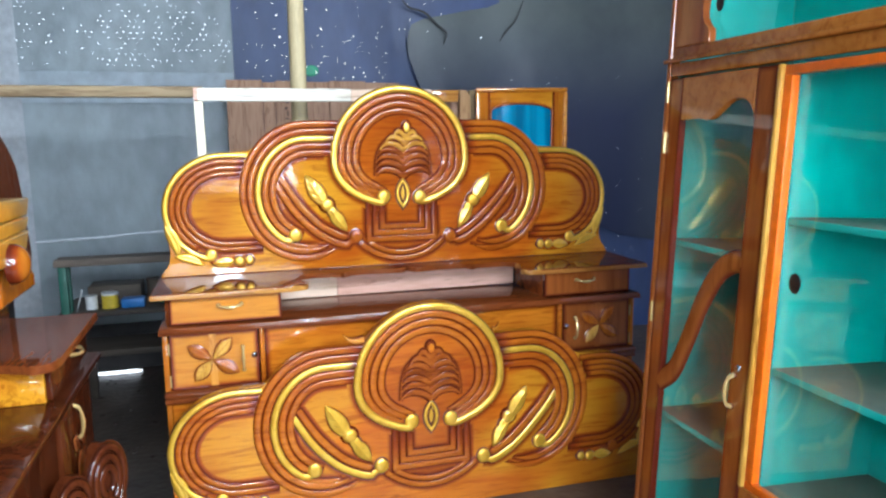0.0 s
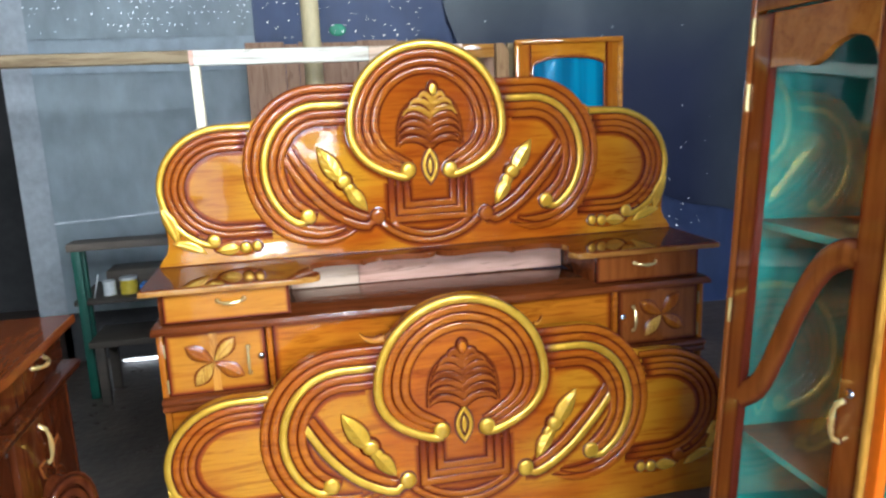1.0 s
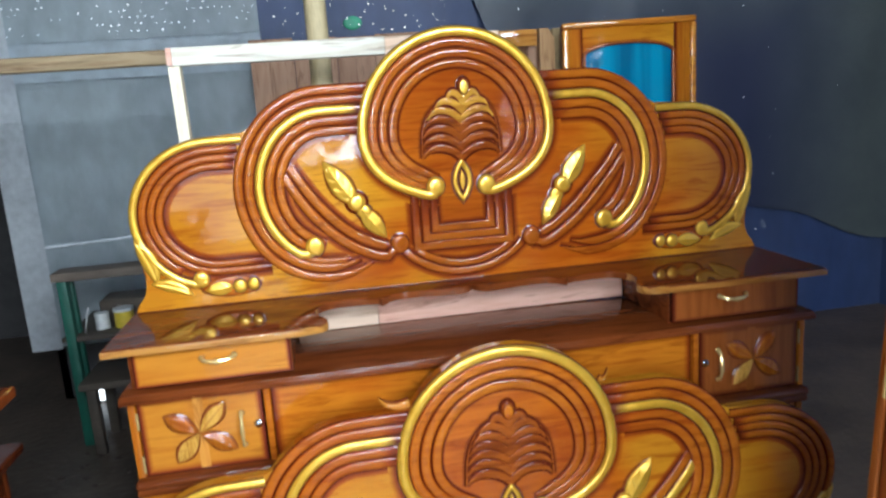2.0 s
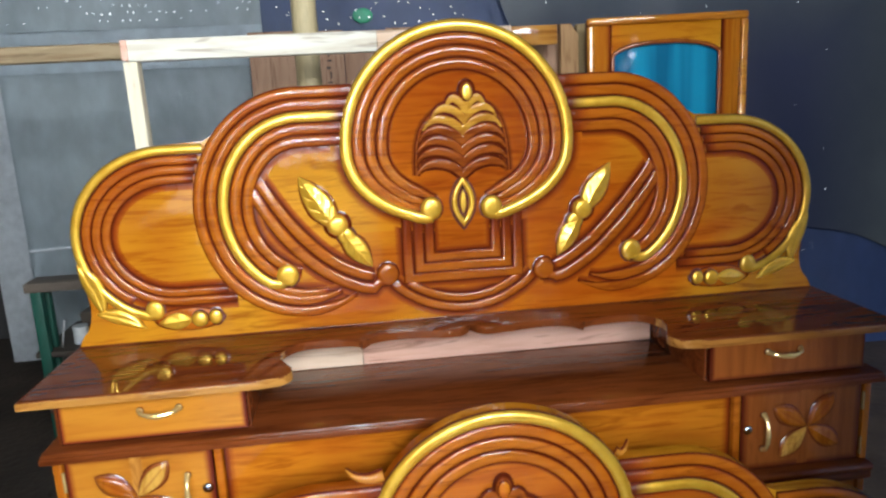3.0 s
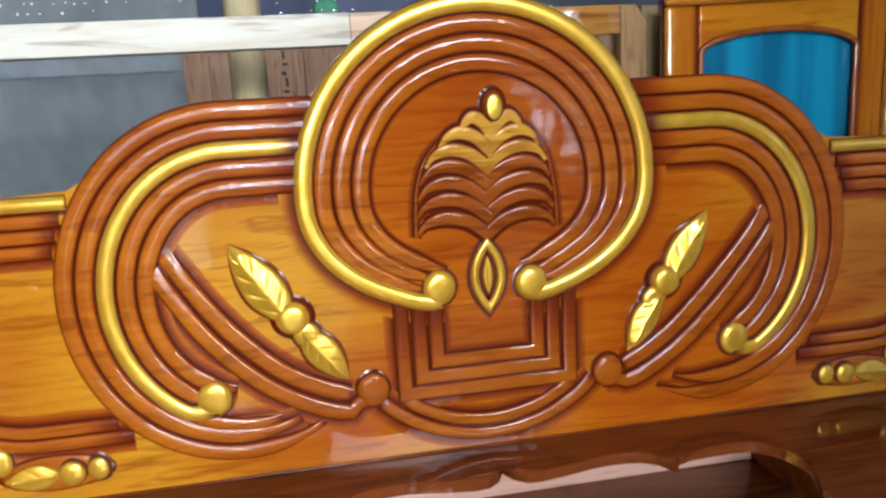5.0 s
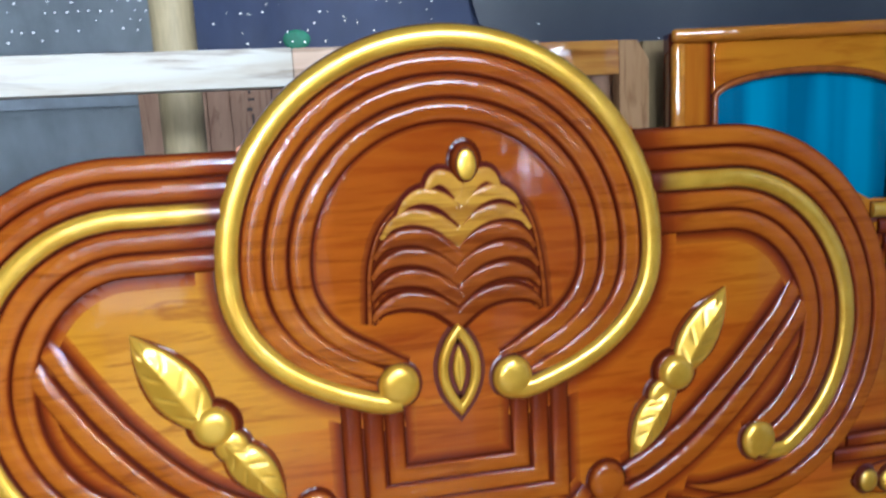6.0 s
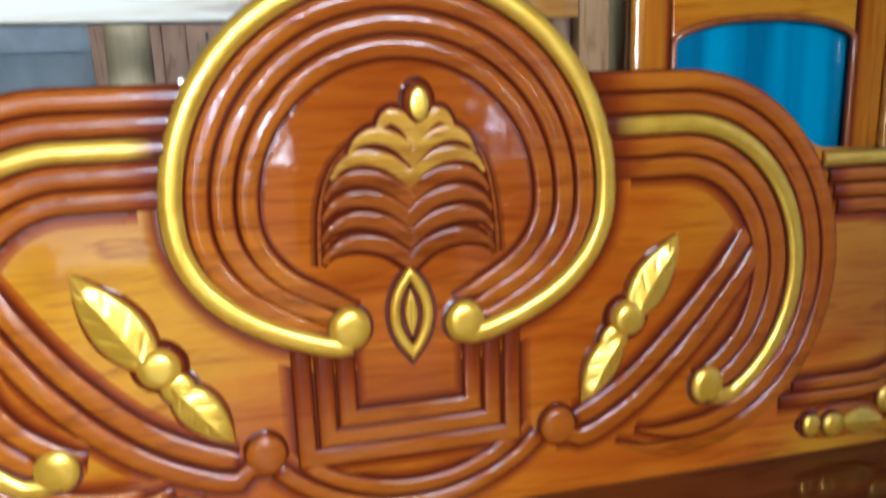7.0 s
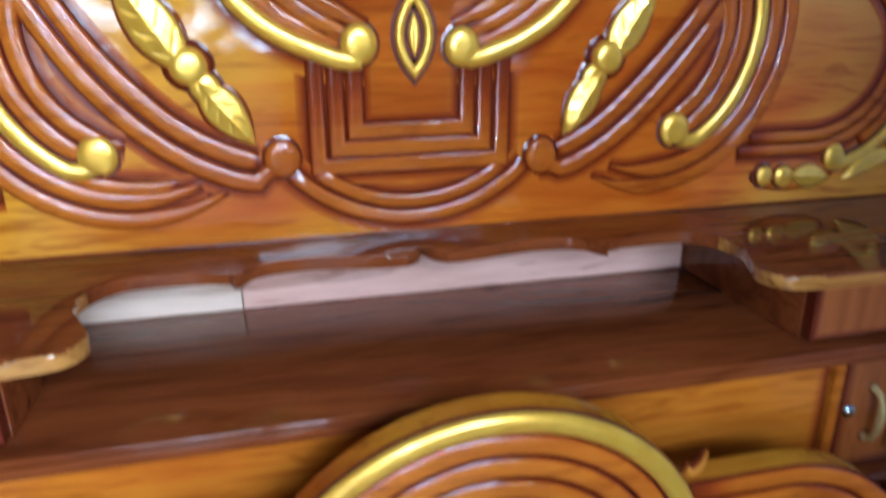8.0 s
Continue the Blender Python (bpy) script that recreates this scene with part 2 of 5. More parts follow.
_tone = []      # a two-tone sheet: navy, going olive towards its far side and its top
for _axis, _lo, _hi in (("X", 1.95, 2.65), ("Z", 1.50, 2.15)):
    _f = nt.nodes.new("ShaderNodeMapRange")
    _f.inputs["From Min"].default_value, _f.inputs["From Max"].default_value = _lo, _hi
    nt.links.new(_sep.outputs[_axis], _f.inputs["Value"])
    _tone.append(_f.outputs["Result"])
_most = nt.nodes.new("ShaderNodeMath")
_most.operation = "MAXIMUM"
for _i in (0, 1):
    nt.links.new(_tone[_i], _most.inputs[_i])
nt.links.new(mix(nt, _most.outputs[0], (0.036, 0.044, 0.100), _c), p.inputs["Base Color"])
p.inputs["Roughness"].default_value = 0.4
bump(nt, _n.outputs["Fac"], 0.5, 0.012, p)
M_DUSTY = plain("dusty_shelf_top", (0.20, 0.165, 0.125), (0.13, 0.12, 0.10), 3.5, 0.5, relief=0.05)
M_SHEETEDGE = plain("whitish_sheet_edge", (0.80, 0.82, 0.85), (0.58, 0.60, 0.63), 3, 0.5)
M_FLOOR = plain("dark_earth_floor", (0.135, 0.098, 0.074), (0.060, 0.044, 0.034), 3.0, 0.42, relief=0.6, depth=0.01)
M_DARKWALL = plain("dark_board_wall", (0.055, 0.050, 0.050), (0.030, 0.028, 0.028), 2.0, 0.8, relief=0.3)
M_CEIL = plain("tin_roof_underside", (0.20, 0.22, 0.25), (0.14, 0.155, 0.18), 1.5, 0.6)
M_GREEN = plain("green_painted_metal", (0.009, 0.11, 0.070), (0.006, 0.06, 0.042), 3, 0.5)
M_DARKWOOD = plain("old_dark_timber", (0.10, 0.075, 0.055), (0.05, 0.038, 0.03), 4, 0.7, stretch=(0.3, 2, 2))
M_TAN = plain("dusty_tabletop", (0.19, 0.145, 0.11), (0.13, 0.10, 0.08), 4, 0.7, stretch=(0.4, 2, 2))
M_WHITE = plain("white_plastic", (0.78, 0.78, 0.76), (0.66, 0.66, 0.66), 6, 0.4)
M_YELLOW = plain("yellow_plastic", (0.75, 0.55, 0.05), (0.65, 0.45, 0.04), 6, 0.4)
M_BLUE = plain("blue_plastic", (0.03, 0.22, 0.6), (0.03, 0.16, 0.48), 6, 0.4)
M_BLACK = plain("black_rubber", (0.012, 0.012, 0.012), (0.008, 0.008, 0.008), 6, 0.5)
M_GREENPATCH = plain("green_patch", (0.02, 0.36, 0.18), (0.015, 0.25, 0.13), 10, 0.5)
M_INK = plain("pencil_marks", (0.06, 0.04, 0.035), (0.05, 0.035, 0.03), 10, 0.8)
M_GROUND = plain("sunlit_yard_earth", (0.36, 0.31, 0.25), (0.27, 0.23, 0.18), 1.2, 0.9, relief=0.5, depth=0.02)
M_POLE = plain("peeled_pole", (0.60, 0.48, 0.27), (0.50, 0.38, 0.20), 7, 0.6, stretch=(3, 3, 0.4))


def glass(name, tint):
    m, nt, p = mat(name)
    p.inputs["Base Color"].default_value = (*tint, 1)
    p.inputs["Roughness"].default_value = 0.0
    p.inputs["IOR"].default_value = 1.5
    p.inputs["Transmission Weight"].default_value = 1.0
    return m


M_GLASS = glass("clear_glass", (0.93, 0.97, 0.96))
m, nt, p = mat("blue_film_glass")
M_BLUEGLASS = m
_n = node(nt, "ShaderNodeTexNoise", Scale=3, Detail=2)
nt.links.new(coords(nt, (6, 1, 0.3)), _n.inputs["Vector"])
nt.links.new(ramp(nt, _n.outputs["Fac"], [(0.4, (0.006, 0.13, 0.24)), (0.6, (0.010, 0.27, 0.44))]), p.inputs["Base Color"])
p.inputs["Roughness"].default_value = 0.08
p.inputs["Coat Weight"].default_value = 1.0
m, nt, p = mat("daylight_pinhole")
M_PINHOLE = m
p.inputs["Emission Color"].default_value = (0.9, 0.95, 1, 1)
p.inputs["Emission Strength"].default_value = 2.2


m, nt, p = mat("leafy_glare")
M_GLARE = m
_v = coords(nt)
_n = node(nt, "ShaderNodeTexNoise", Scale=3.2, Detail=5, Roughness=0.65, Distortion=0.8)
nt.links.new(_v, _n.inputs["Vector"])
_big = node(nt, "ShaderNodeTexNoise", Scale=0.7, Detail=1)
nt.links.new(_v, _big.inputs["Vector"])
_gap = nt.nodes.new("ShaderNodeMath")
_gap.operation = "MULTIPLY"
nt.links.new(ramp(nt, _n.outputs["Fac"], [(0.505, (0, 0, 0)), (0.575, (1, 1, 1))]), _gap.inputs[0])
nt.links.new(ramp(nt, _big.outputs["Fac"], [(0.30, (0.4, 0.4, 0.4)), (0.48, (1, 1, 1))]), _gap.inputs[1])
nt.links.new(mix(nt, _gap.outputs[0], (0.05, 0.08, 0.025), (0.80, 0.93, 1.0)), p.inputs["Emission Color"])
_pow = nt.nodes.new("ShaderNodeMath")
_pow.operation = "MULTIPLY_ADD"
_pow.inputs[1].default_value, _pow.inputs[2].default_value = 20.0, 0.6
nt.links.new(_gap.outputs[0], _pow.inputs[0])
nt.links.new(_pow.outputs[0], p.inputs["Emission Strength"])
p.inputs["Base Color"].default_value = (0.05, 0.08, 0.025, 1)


# ---- mesh helpers ----
def part(name, bm, material, parent=None, label="", smooth=True, sharp=38):
    me = bpy.data.meshes.new(name)
    bmesh.ops.recalc_face_normals(bm, faces=bm.faces[:])
    bm.to_mesh(me)
    bm.free()
    me.materials.append(material)
    if smooth:
        me.set_sharp_from_angle(angle=radians(sharp))
        me.polygons.foreach_set("use_smooth", [len(f.vertices) < 5 for f in me.polygons])      # broad faces stay truly flat
    ob = new(name, me)
    ob.parent = parent
    if label:
        tagged(ob, label)
    return ob


def edge_material(ob, material, recess=()):
    """Gives the upright faces of a slab their own finish."""
    ob.data.materials.append(material)
    for m in recess:
        ob.data.materials.append(m)
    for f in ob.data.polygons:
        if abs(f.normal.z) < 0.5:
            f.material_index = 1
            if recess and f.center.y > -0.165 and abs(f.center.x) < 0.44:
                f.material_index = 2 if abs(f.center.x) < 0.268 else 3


def thing(name, label, category, m=None, group="", kind=""):
    ob = new(name)
    ob.empty_display_size = 0.1
    if m is not None:
        ob.matrix_world = m
    return tagged(ob, label, category, group, kind)


def box(x0, x1, y0, y1, z0, z1, bevel=0.003, bm=None, seg=2):
    bm = bm or bmesh.new()
    r = bmesh.ops.create_cube(bm, size=1)
    vs = r["verts"]
    for v in vs:
        v.co = ((x0 + x1) / 2 + v.co.x * (x1 - x0), (y0 + y1) / 2 + v.co.y * (y1 - y0), (z0 + z1) / 2 + v.co.z * (z1 - z0))
    if bevel:
        es = list({e for v in vs for e in v.link_edges})
        bmesh.ops.bevel(bm, geom=es, offset=bevel, segments=seg, affect="EDGES", profile=0.5)
    return bm


def stained(x0, x1, y0, y1, z0, z1, rim=0.016, bevel=0.003):
    """A board whose front edges are rubbed darker, as the polisher left them."""
    bm = bmesh.new()
    lay = bm.verts.layers.float.new("stain")
    rows = []
    for k, (d, yy, st) in enumerate(((0, y1, 0.9), (0, y0 + bevel, 0.95), (bevel, y0, 0.9), (bevel + rim * 0.4, y0, 0.45), (bevel + rim, y0, 0.0))):
        ring = [bm.verts.new(c) for c in ((x0 + d, yy, z0 + d), (x1 - d, yy, z0 + d), (x1 - d, yy, z1 - d), (x0 + d, yy, z1 - d))]
        for v in ring:
            v[lay] = st
        rows.append(ring)
    for r, q in zip(rows, rows[1:]):
        for i in range(4):
            bm.faces.new((r[i], r[(i + 1) % 4], q[(i + 1) % 4], q[i]))
    bm.faces.new(rows[-1])
    bm.faces.new(rows[0][::-1])
    return bm


def cyl(p0, p1, r0, r1=None, seg=20, bm=None):
    bm = bm or bmesh.new()
    r1 = r0 if r1 is None else r1
    p0, p1 = Vector(p0), Vector(p1)
    d = p1 - p0
    m = Matrix.Translation((p0 + p1) / 2) @ d.to_track_quat("Z", "Y").to_matrix().to_4x4()
    bmesh.ops.create_cone(bm, cap_ends=True, segments=seg, radius1=r0, radius2=r1, depth=d.length, matrix=m)
    return bm


def prism(outline, front, back, bevel=0.0, axis="y"):
    """Extrudes a closed outline of (x, z) from y=front to y=back, or of (x, y) from z=back to z=front with axis 'z'."""
    bm = bmesh.new()
    put = (lambda a, b, c: (a, c, b)) if axis == "y" else (lambda a, b, c: (a, b, c))
    f = [bm.verts.new(put(a, b, front)) for a, b in outline]
    k = [bm.verts.new(put(a, b, back)) for a, b in outline]
    top = bm.faces.new(f)
    bm.faces.new(k[::-1])
    n = len(f)
    for i in range(n):
        bm.faces.new((f[i], k[i], k[(i + 1) % n], f[(i + 1) % n]))
    if bevel:
        bmesh.ops.bevel(bm, geom=list(top.edges), offset=bevel, segments=3, affect="EDGES", profile=0.5)
    return bm


def spline(pts, n=12, closed=False):
    """Catmull-Rom through a few control points."""
    P = [Vector(p) for p in pts]
    out = []
    m = len(P)
    for i in range(m if closed else m - 1):
        a = P[i - 1] if (closed or i) else P[0] * 2 - P[1]
        b, c = P[i], P[(i + 1) % m]
        d = P[(i + 2) % m] if (closed or i + 2 < m) else P[-1] * 2 - P[-2]
        for k in range(n):
            t = k / n
            out.append(0.5 * ((2 * b) + (c - a) * t + (2 * a - 5 * b + 4 * c - d) * t * t + (3 * b - a - 3 * c + d) * t ** 3))
    if not closed:
        out.append(P[-1])
    return out


RS = (-1, -0.97, -0.92, -0.86, -0.78, -0.68, -0.56, -0.40, -0.20, 0, 0.20, 0.40, 0.56, 0.68, 0.78, 0.86, 0.92, 0.97, 1)


def smoothstep(a, b, v):
    v = min(1, max(0, (v - a) / (b - a)))
    return v * v * (3 - 2 * v)


LAID = itertools.count()


def sweep(path, w, h, y0=0.0, skirt=(0.008, 0.008), closed=False, widths=None, rise=(0.0, 0.0), bm=None, stain=1.0, clean=0.0, out=0.0, ends=0.0):
    """A half-round moulding laid along a path of (x, z) on the plane y = y0, facing -y.
    skirt: how far the rubbed-in stain runs out on either side; rise: length over which an end sinks away; out: stain left at the skirt's far edge; ends: length over which the tips go dark."""
    bm = bm or bmesh.new()
    lay = bm.verts.layers.float.get("stain") or bm.verts.layers.float.new("stain")
    foot = 0.0004 + 0.000014 * (next(LAID) * 17 % 71)      # no two skirts in one plane
    path = [Vector(q) for q in path]
    n = len(path)
    along = [0.0]
    for i in range(1, n):
        along.append(along[-1] + (path[i] - path[i - 1]).length)
    rings = []
    for i, q in enumerate(path):
        a = path[i - 1] if (i or closed) else path[0]
        b = path[(i + 1) % n] if (i + 1 < n or closed) else path[-1]
        t0, t1 = (q - a).normalized(), (b - q).normalized()
        t0 = t1 if t0.length < 0.5 else t0
        t1 = t0 if t1.length < 0.5 else t1
        n0, n1 = Vector((-t0.y, t0.x)), Vector((-t1.y, t1.x))
        nor = (n0 + n1) / max(0.4, 1 + n0.dot(n1))
        k = widths(i / (n - 1)) if widths else 1.0
        f = 1.0
        if rise[0]:
            f *= math.sqrt(smoothstep(-0.12, 1, along[i] / rise[0]))
        if rise[1]:
            f *= math.sqrt(smoothstep(-0.12, 1, (along[-1] - along[i]) / rise[1]))
        ring = []
        prof = []
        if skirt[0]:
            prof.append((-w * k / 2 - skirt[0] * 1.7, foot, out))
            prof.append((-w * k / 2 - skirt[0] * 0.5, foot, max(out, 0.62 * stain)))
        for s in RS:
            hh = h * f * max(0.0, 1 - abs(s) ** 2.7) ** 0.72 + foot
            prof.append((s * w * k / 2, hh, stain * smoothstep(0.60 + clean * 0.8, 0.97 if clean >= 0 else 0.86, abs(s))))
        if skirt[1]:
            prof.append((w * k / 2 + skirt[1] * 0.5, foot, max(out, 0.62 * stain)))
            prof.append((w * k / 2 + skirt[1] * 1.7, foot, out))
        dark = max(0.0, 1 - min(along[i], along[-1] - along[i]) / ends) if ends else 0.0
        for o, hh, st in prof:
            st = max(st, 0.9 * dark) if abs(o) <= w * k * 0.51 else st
            c = q + nor * o
            v = bm.verts.new((c.x, y0 - hh, c.y))
            v[lay] = st
            ring.append(v)
        rings.append(ring)
    for i in range(n if closed else n - 1):
        r, s = rings[i], rings[(i + 1) % n]
        for j in range(len(r) - 1):
            bm.faces.new((r[j], r[j + 1], s[j + 1], s[j]))
    if not closed:
        for r in (rings[0], rings[-1]):
            bm.faces.new(r)
    return bm


def dome(cx, cz, rx, rz, h, y0=0.0, rot=0.0, bm=None, foot=0.0035, edge=0.55, flat=2.6):
    """A rounded boss on the plane y = y0, with stain at its foot."""
    bm = bm or bmesh.new()
    lay = bm.verts.layers.float.get("stain") or bm.verts.layers.float.new("stain")
    ca, sa = math.cos(rot), math.sin(rot)
    rings = []
    steps = (1.0, 0.97, 0.88, 0.72, 0.5, 0.25)
    N = 24
    if foot:
        steps = (1.0 + foot / rx,) + steps
    for s in steps:
        hh = 0.0003 if s > 1 else h * max(0, 1 - s ** flat) ** 0.5 + 0.0013
        ring = []
        for i in range(N):
            a = 2 * math.pi * i / N
            x, z = rx * s * math.cos(a), rz * s * math.sin(a)
            v = bm.verts.new((cx + x * ca - z * sa, y0 - hh, cz + x * sa + z * ca))
            v[lay] = 0.85 if s > 1 else smoothstep(edge + 0.2, 1.0, s)
            ring.append(v)
        rings.append(ring)
    for r, s in zip(rings, rings[1:]):
        for i in range(N):
            bm.faces.new((r[i], r[(i + 1) % N], s[(i + 1) % N], s[i]))
    top = bm.verts.new((cx, y0 - h - 0.0013, cz))
    for i in range(N):
        bm.faces.new((rings[-1][i], rings[-1][(i + 1) % N], top))
    return bm


def leaf(p0, p1, half, h, y0=0.0, belly=0.45, veins=6, bm=None, border=0.0, bend=0.0):
    """A carved leaf from its stalk p0 to its tip p1: two cushioned halves, a sunk midrib, slanting veins. border: a stained rim round it."""
    bm = bm or bmesh.new()
    lay = bm.verts.layers.float.get("stain") or bm.verts.layers.float.new("stain")
    p0, p1 = Vector(p0), Vector(p1)
    t = p1 - p0
    L = t.length
    t.normalize()
    nor = Vector((-t.y, t.x))
    NU, NV = (84, 20) if veins else (22, 10)
    rows = []
    for i in range(NU + 1):
        u = i / NU
        g = (u / belly) if u < belly else (1 - u) / (1 - belly)
        wid = half * (1 - (1 - min(1, g)) ** 1.9) + 0.0004
        mid = p0 + t * (u * L) + nor * (bend * 4 * u * (1 - u))
        row = []
        for j in range(NV + 1):
            s = -1 + 2 * j / NV
            c = mid + nor * (s * wid)
            if veins:
                cush = min(1, (1 - abs(s)) / 0.12) * (1.0 - 0.62 * abs(s))
                groove = 0.0
                vein = 0.15 * (0.5 + 0.5 * math.cos(2 * math.pi * (veins * u - 1.1 * abs(s) + (0.2 if s > 0 else 0)))) ** 22 * smoothstep(0.05, 0.25, abs(s)) * smoothstep(0.90, 0.55, abs(s))
            else:
                cush, groove, vein = max(0, 1 - abs(s) ** 3) ** 0.6 * (0.85 + 0.15 * abs(s)), 0.10 * math.exp(-(s / 0.12) ** 2), 0
            hh = h * max(0.04, cush - groove - vein) * min(1, 6 * (1 - u) + 0.15, 8 * u + 0.35)
            v = bm.verts.new((c.x, y0 - hh - 0.0012, c.y))
            v[lay] = 0.9 * smoothstep(0.90, 1.0, abs(s)) + (2.4 * vein if veins else 0.25 * math.exp(-(s / 0.06) ** 2))
            row.append(v)
        rows.append(row)
    for r, s in zip(rows, rows[1:]):
        for j in range(NV):
            bm.faces.new((r[j], r[j + 1], s[j + 1], s[j]))
    return bm


def ell(cx, cz, rx, rz, a0, a1, n=40, shrink=0.0):
    """Elliptic arc from a0 to a1 degrees (0 right, 90 up); shrink draws the last third in."""
    out = []
    for i in range(n + 1):
        f = i / n
        a = radians(a0 + (a1 - a0) * f)
        k = 1 - shrink * smoothstep(0.6, 1, f)
        out.append(Vector((cx + rx * k * math.cos(a), cz + rz * k * math.sin(a))))
    return out


def flip(path, side):
    return [Vector((q[0] * side, q[1])) for q in path]


# ---- the room ----
def setting(name, bm, material, label, category):
    ob = part(name, bm, material)
    return tagged(ob, label, category, kind="structure")


setting("ground", box(-60, 60, -80, -4.6, -0.30, -0.02, 0), M_GROUND, "dry sunlit earth yard in front of the shop", "ground")
setting("floor", box(-4, 3.0, -4.62, 3.2, -0.10, 0, 0), M_FLOOR, "dark trodden earth floor of the furniture shop", "floor")
setting("ceiling", box(-4, 3.0, -4.6, 3.2, 3.30, 3.40, 0), M_CEIL, "dull grey tin roof seen from below", "ceiling")
setting("wall_left", box(-4, -3.9, -4.6, 3.2, 0, 3.30, 0), M_DARKWALL, "dark board side wall of the shop", "wall")
setting("wall_right", box(2.85, 2.95, -4.6, 1.76, 0, 3.30, 0), M_BLUETARP, "side wall hung with dark blue tarpaulin", "wall")
setting("wall_rear", box(-3.9, -1.8, 3.1, 3.2, 0, 3.30, 0), M_DARKWALL, "dark rear wall of the unlit bay", "wall")
setting("wall_return", box(-1.84, -1.80, 1.76, 3.1, 0, 3.30, 0), M_DARKWALL, "short dark board wall beside the unlit bay", "wall")
# out of view, added to stop light passing behind the cabinet
setting("wall_light_block", box(1.045, 1.085, -2.28, -0.975, 0, 2.25, 0), M_DARKWALL, "unseen board added behind the display cabinet to block light", "wall")
# shop front with a doorway and an assumed window opening
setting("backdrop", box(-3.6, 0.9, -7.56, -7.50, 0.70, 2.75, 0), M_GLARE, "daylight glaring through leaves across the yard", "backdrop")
FX = (-3.9, -2.55, -0.10, 1.12, 1.78, 2.85)
setting("wall_front", box(FX[0], FX[1], -4.6, -4.48, 0, 3.30, 0), M_DARKWALL, "dark board front wall beside the open doorway", "wall")
setting("wall_front", box(FX[1], FX[2], -4.6, -4.48, 2.3, 2.42, 0), M_DARKWALL, "dark board lintel above the open doorway", "wall")
setting("wall_front", box(FX[2], FX[3], -4.6, -4.48, 0, 2.34, 0), M_DARKWALL, "dark board front wall between the openings", "wall")
setting("wall_front", box(FX[3], FX[4], -4.6, -4.48, 0, 1.20, 0), M_DARKWALL, "dark board front wall below the assumed window opening", "wall")
setting("wall_front", box(FX[3], FX[4], -4.6, -4.48, 1.90, 2.34, 0), M_DARKWALL, "dark board front wall above the assumed window opening", "wall")
setting("wall_front", box(FX[4], FX[5], -4.6, -4.48, 0, 2.34, 0), M_DARKWALL, "dark board front wall at the corner", "wall")


def sheet(x0, x1, z0, z1, y, amp, seed, material, name, label, thick=0.012, edge=None, hem=None):
    """Hanging sheet with soft folds. edge: where its first upright edge runs at a height, if that is not straight; hem: how low it hangs along its width."""
    bm = bmesh.new()
    NX, NZ = max(8, int((x1 - x0) / 0.05)), max(6, int((z1 - z0) / 0.06))
    grid = []
    for j in range(NZ + 1):
        row = []
        for i in range(NX + 1):
            z = z0 + (z1 - z0) * j / NZ
            xe = edge(z) if edge else x0
            x = xe + (x1 - xe) * i / NX
            z += (hem(x) - z0) * (1 - j / NZ) if hem else 0
            d = amp * noise.noise((x * 2.4 + seed, z * 0.7, seed)) + amp * 0.35 * noise.noise((x * 7, z * 3.1, seed + 4))
            row.append(bm.verts.new((x, y + d, z)))
        grid.append(row)
    for r, s in zip(grid, grid[1:]):
        for i in range(NX):
            bm.faces.new((r[i], r[i + 1], s[i + 1], s[i]))
    bmesh.ops.solidify(bm, geom=bm.faces[:], thickness=-thick)
    return setting(name, bm, material, label, "wall")


wall = setting("wall_back", box(-1.84, 2.95, 1.76, 1.86, 0, 3.30, 0), M_DARKWALL, "board wall behind the hanging sheets", "wall")
sheet(-1.80, -0.632, 1.775, 3.30, 1.690, 0.012, 3, M_GREYSHEET, "wall_sheet_grey", "grey perforated sheet hung on the upper back wall")
sheet(-1.80, -0.60, 1.60, 1.792, 1.705, 0.006, 5, M_GREYPALE, "wall_sheet_band", "pale plain band along the sheet's lower edge")
sheet(-1.80, -0.45, 0.815, 1.63, 1.725, 0.010, 9, M_GREYSHEET, "wall_sheet_middle", "smooth grey plastic sheet lining the back wall")
sheet(-1.80, -0.45, 0.30, 0.835, 1.715, 0.010, 12, M_GREYSHEET, "wall_sheet_low", "grey plastic sheet lining the foot of the back wall")
sheet(-0.64, 2.85, 0.0, 3.30, 1.675, 0.022, 21, M_BLUETARP, "wall_tarpaulin", "dark blue tarpaulin hanging in soft folds")
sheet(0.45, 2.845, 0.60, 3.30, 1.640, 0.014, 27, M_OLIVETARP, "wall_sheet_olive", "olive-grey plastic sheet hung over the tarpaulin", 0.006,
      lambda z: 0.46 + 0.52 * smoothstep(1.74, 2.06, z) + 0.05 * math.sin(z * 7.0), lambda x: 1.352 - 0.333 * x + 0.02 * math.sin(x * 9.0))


def wrinkle(path, y, w, label):
    bm = sweep(spline(path, 8), w, 0.004, y, skirt=(0, 0), widths=lambda f: 0.3 + math.sin(math.pi * f))
    tagged(part("tarpaulin_crease", bm, M_BLACK), label, "crease", kind="structure")


wrinkle([(0.36, 2.25), (0.42, 2.18), (0.52, 2.15), (0.60, 2.08), (0.66, 2.03), (0.64, 1.96)], 1.622, 0.012, "dark torn crease in the blue tarpaulin")
wrinkle([(1.18, 2.25), (1.13, 2.13), (1.06, 2.05), (1.02, 1.99)], 1.622, 0.010, "dark torn crease in the blue tarpaulin")
bm = sweep(spline([(-1.80, 0.812), (-1.45, 0.826), (-1.11, 0.846), (-0.80, 0.862), (-0.46, 0.870)], 8), 0.013, 0.003, 1.697, skirt=(0, 0), stain=0.0)
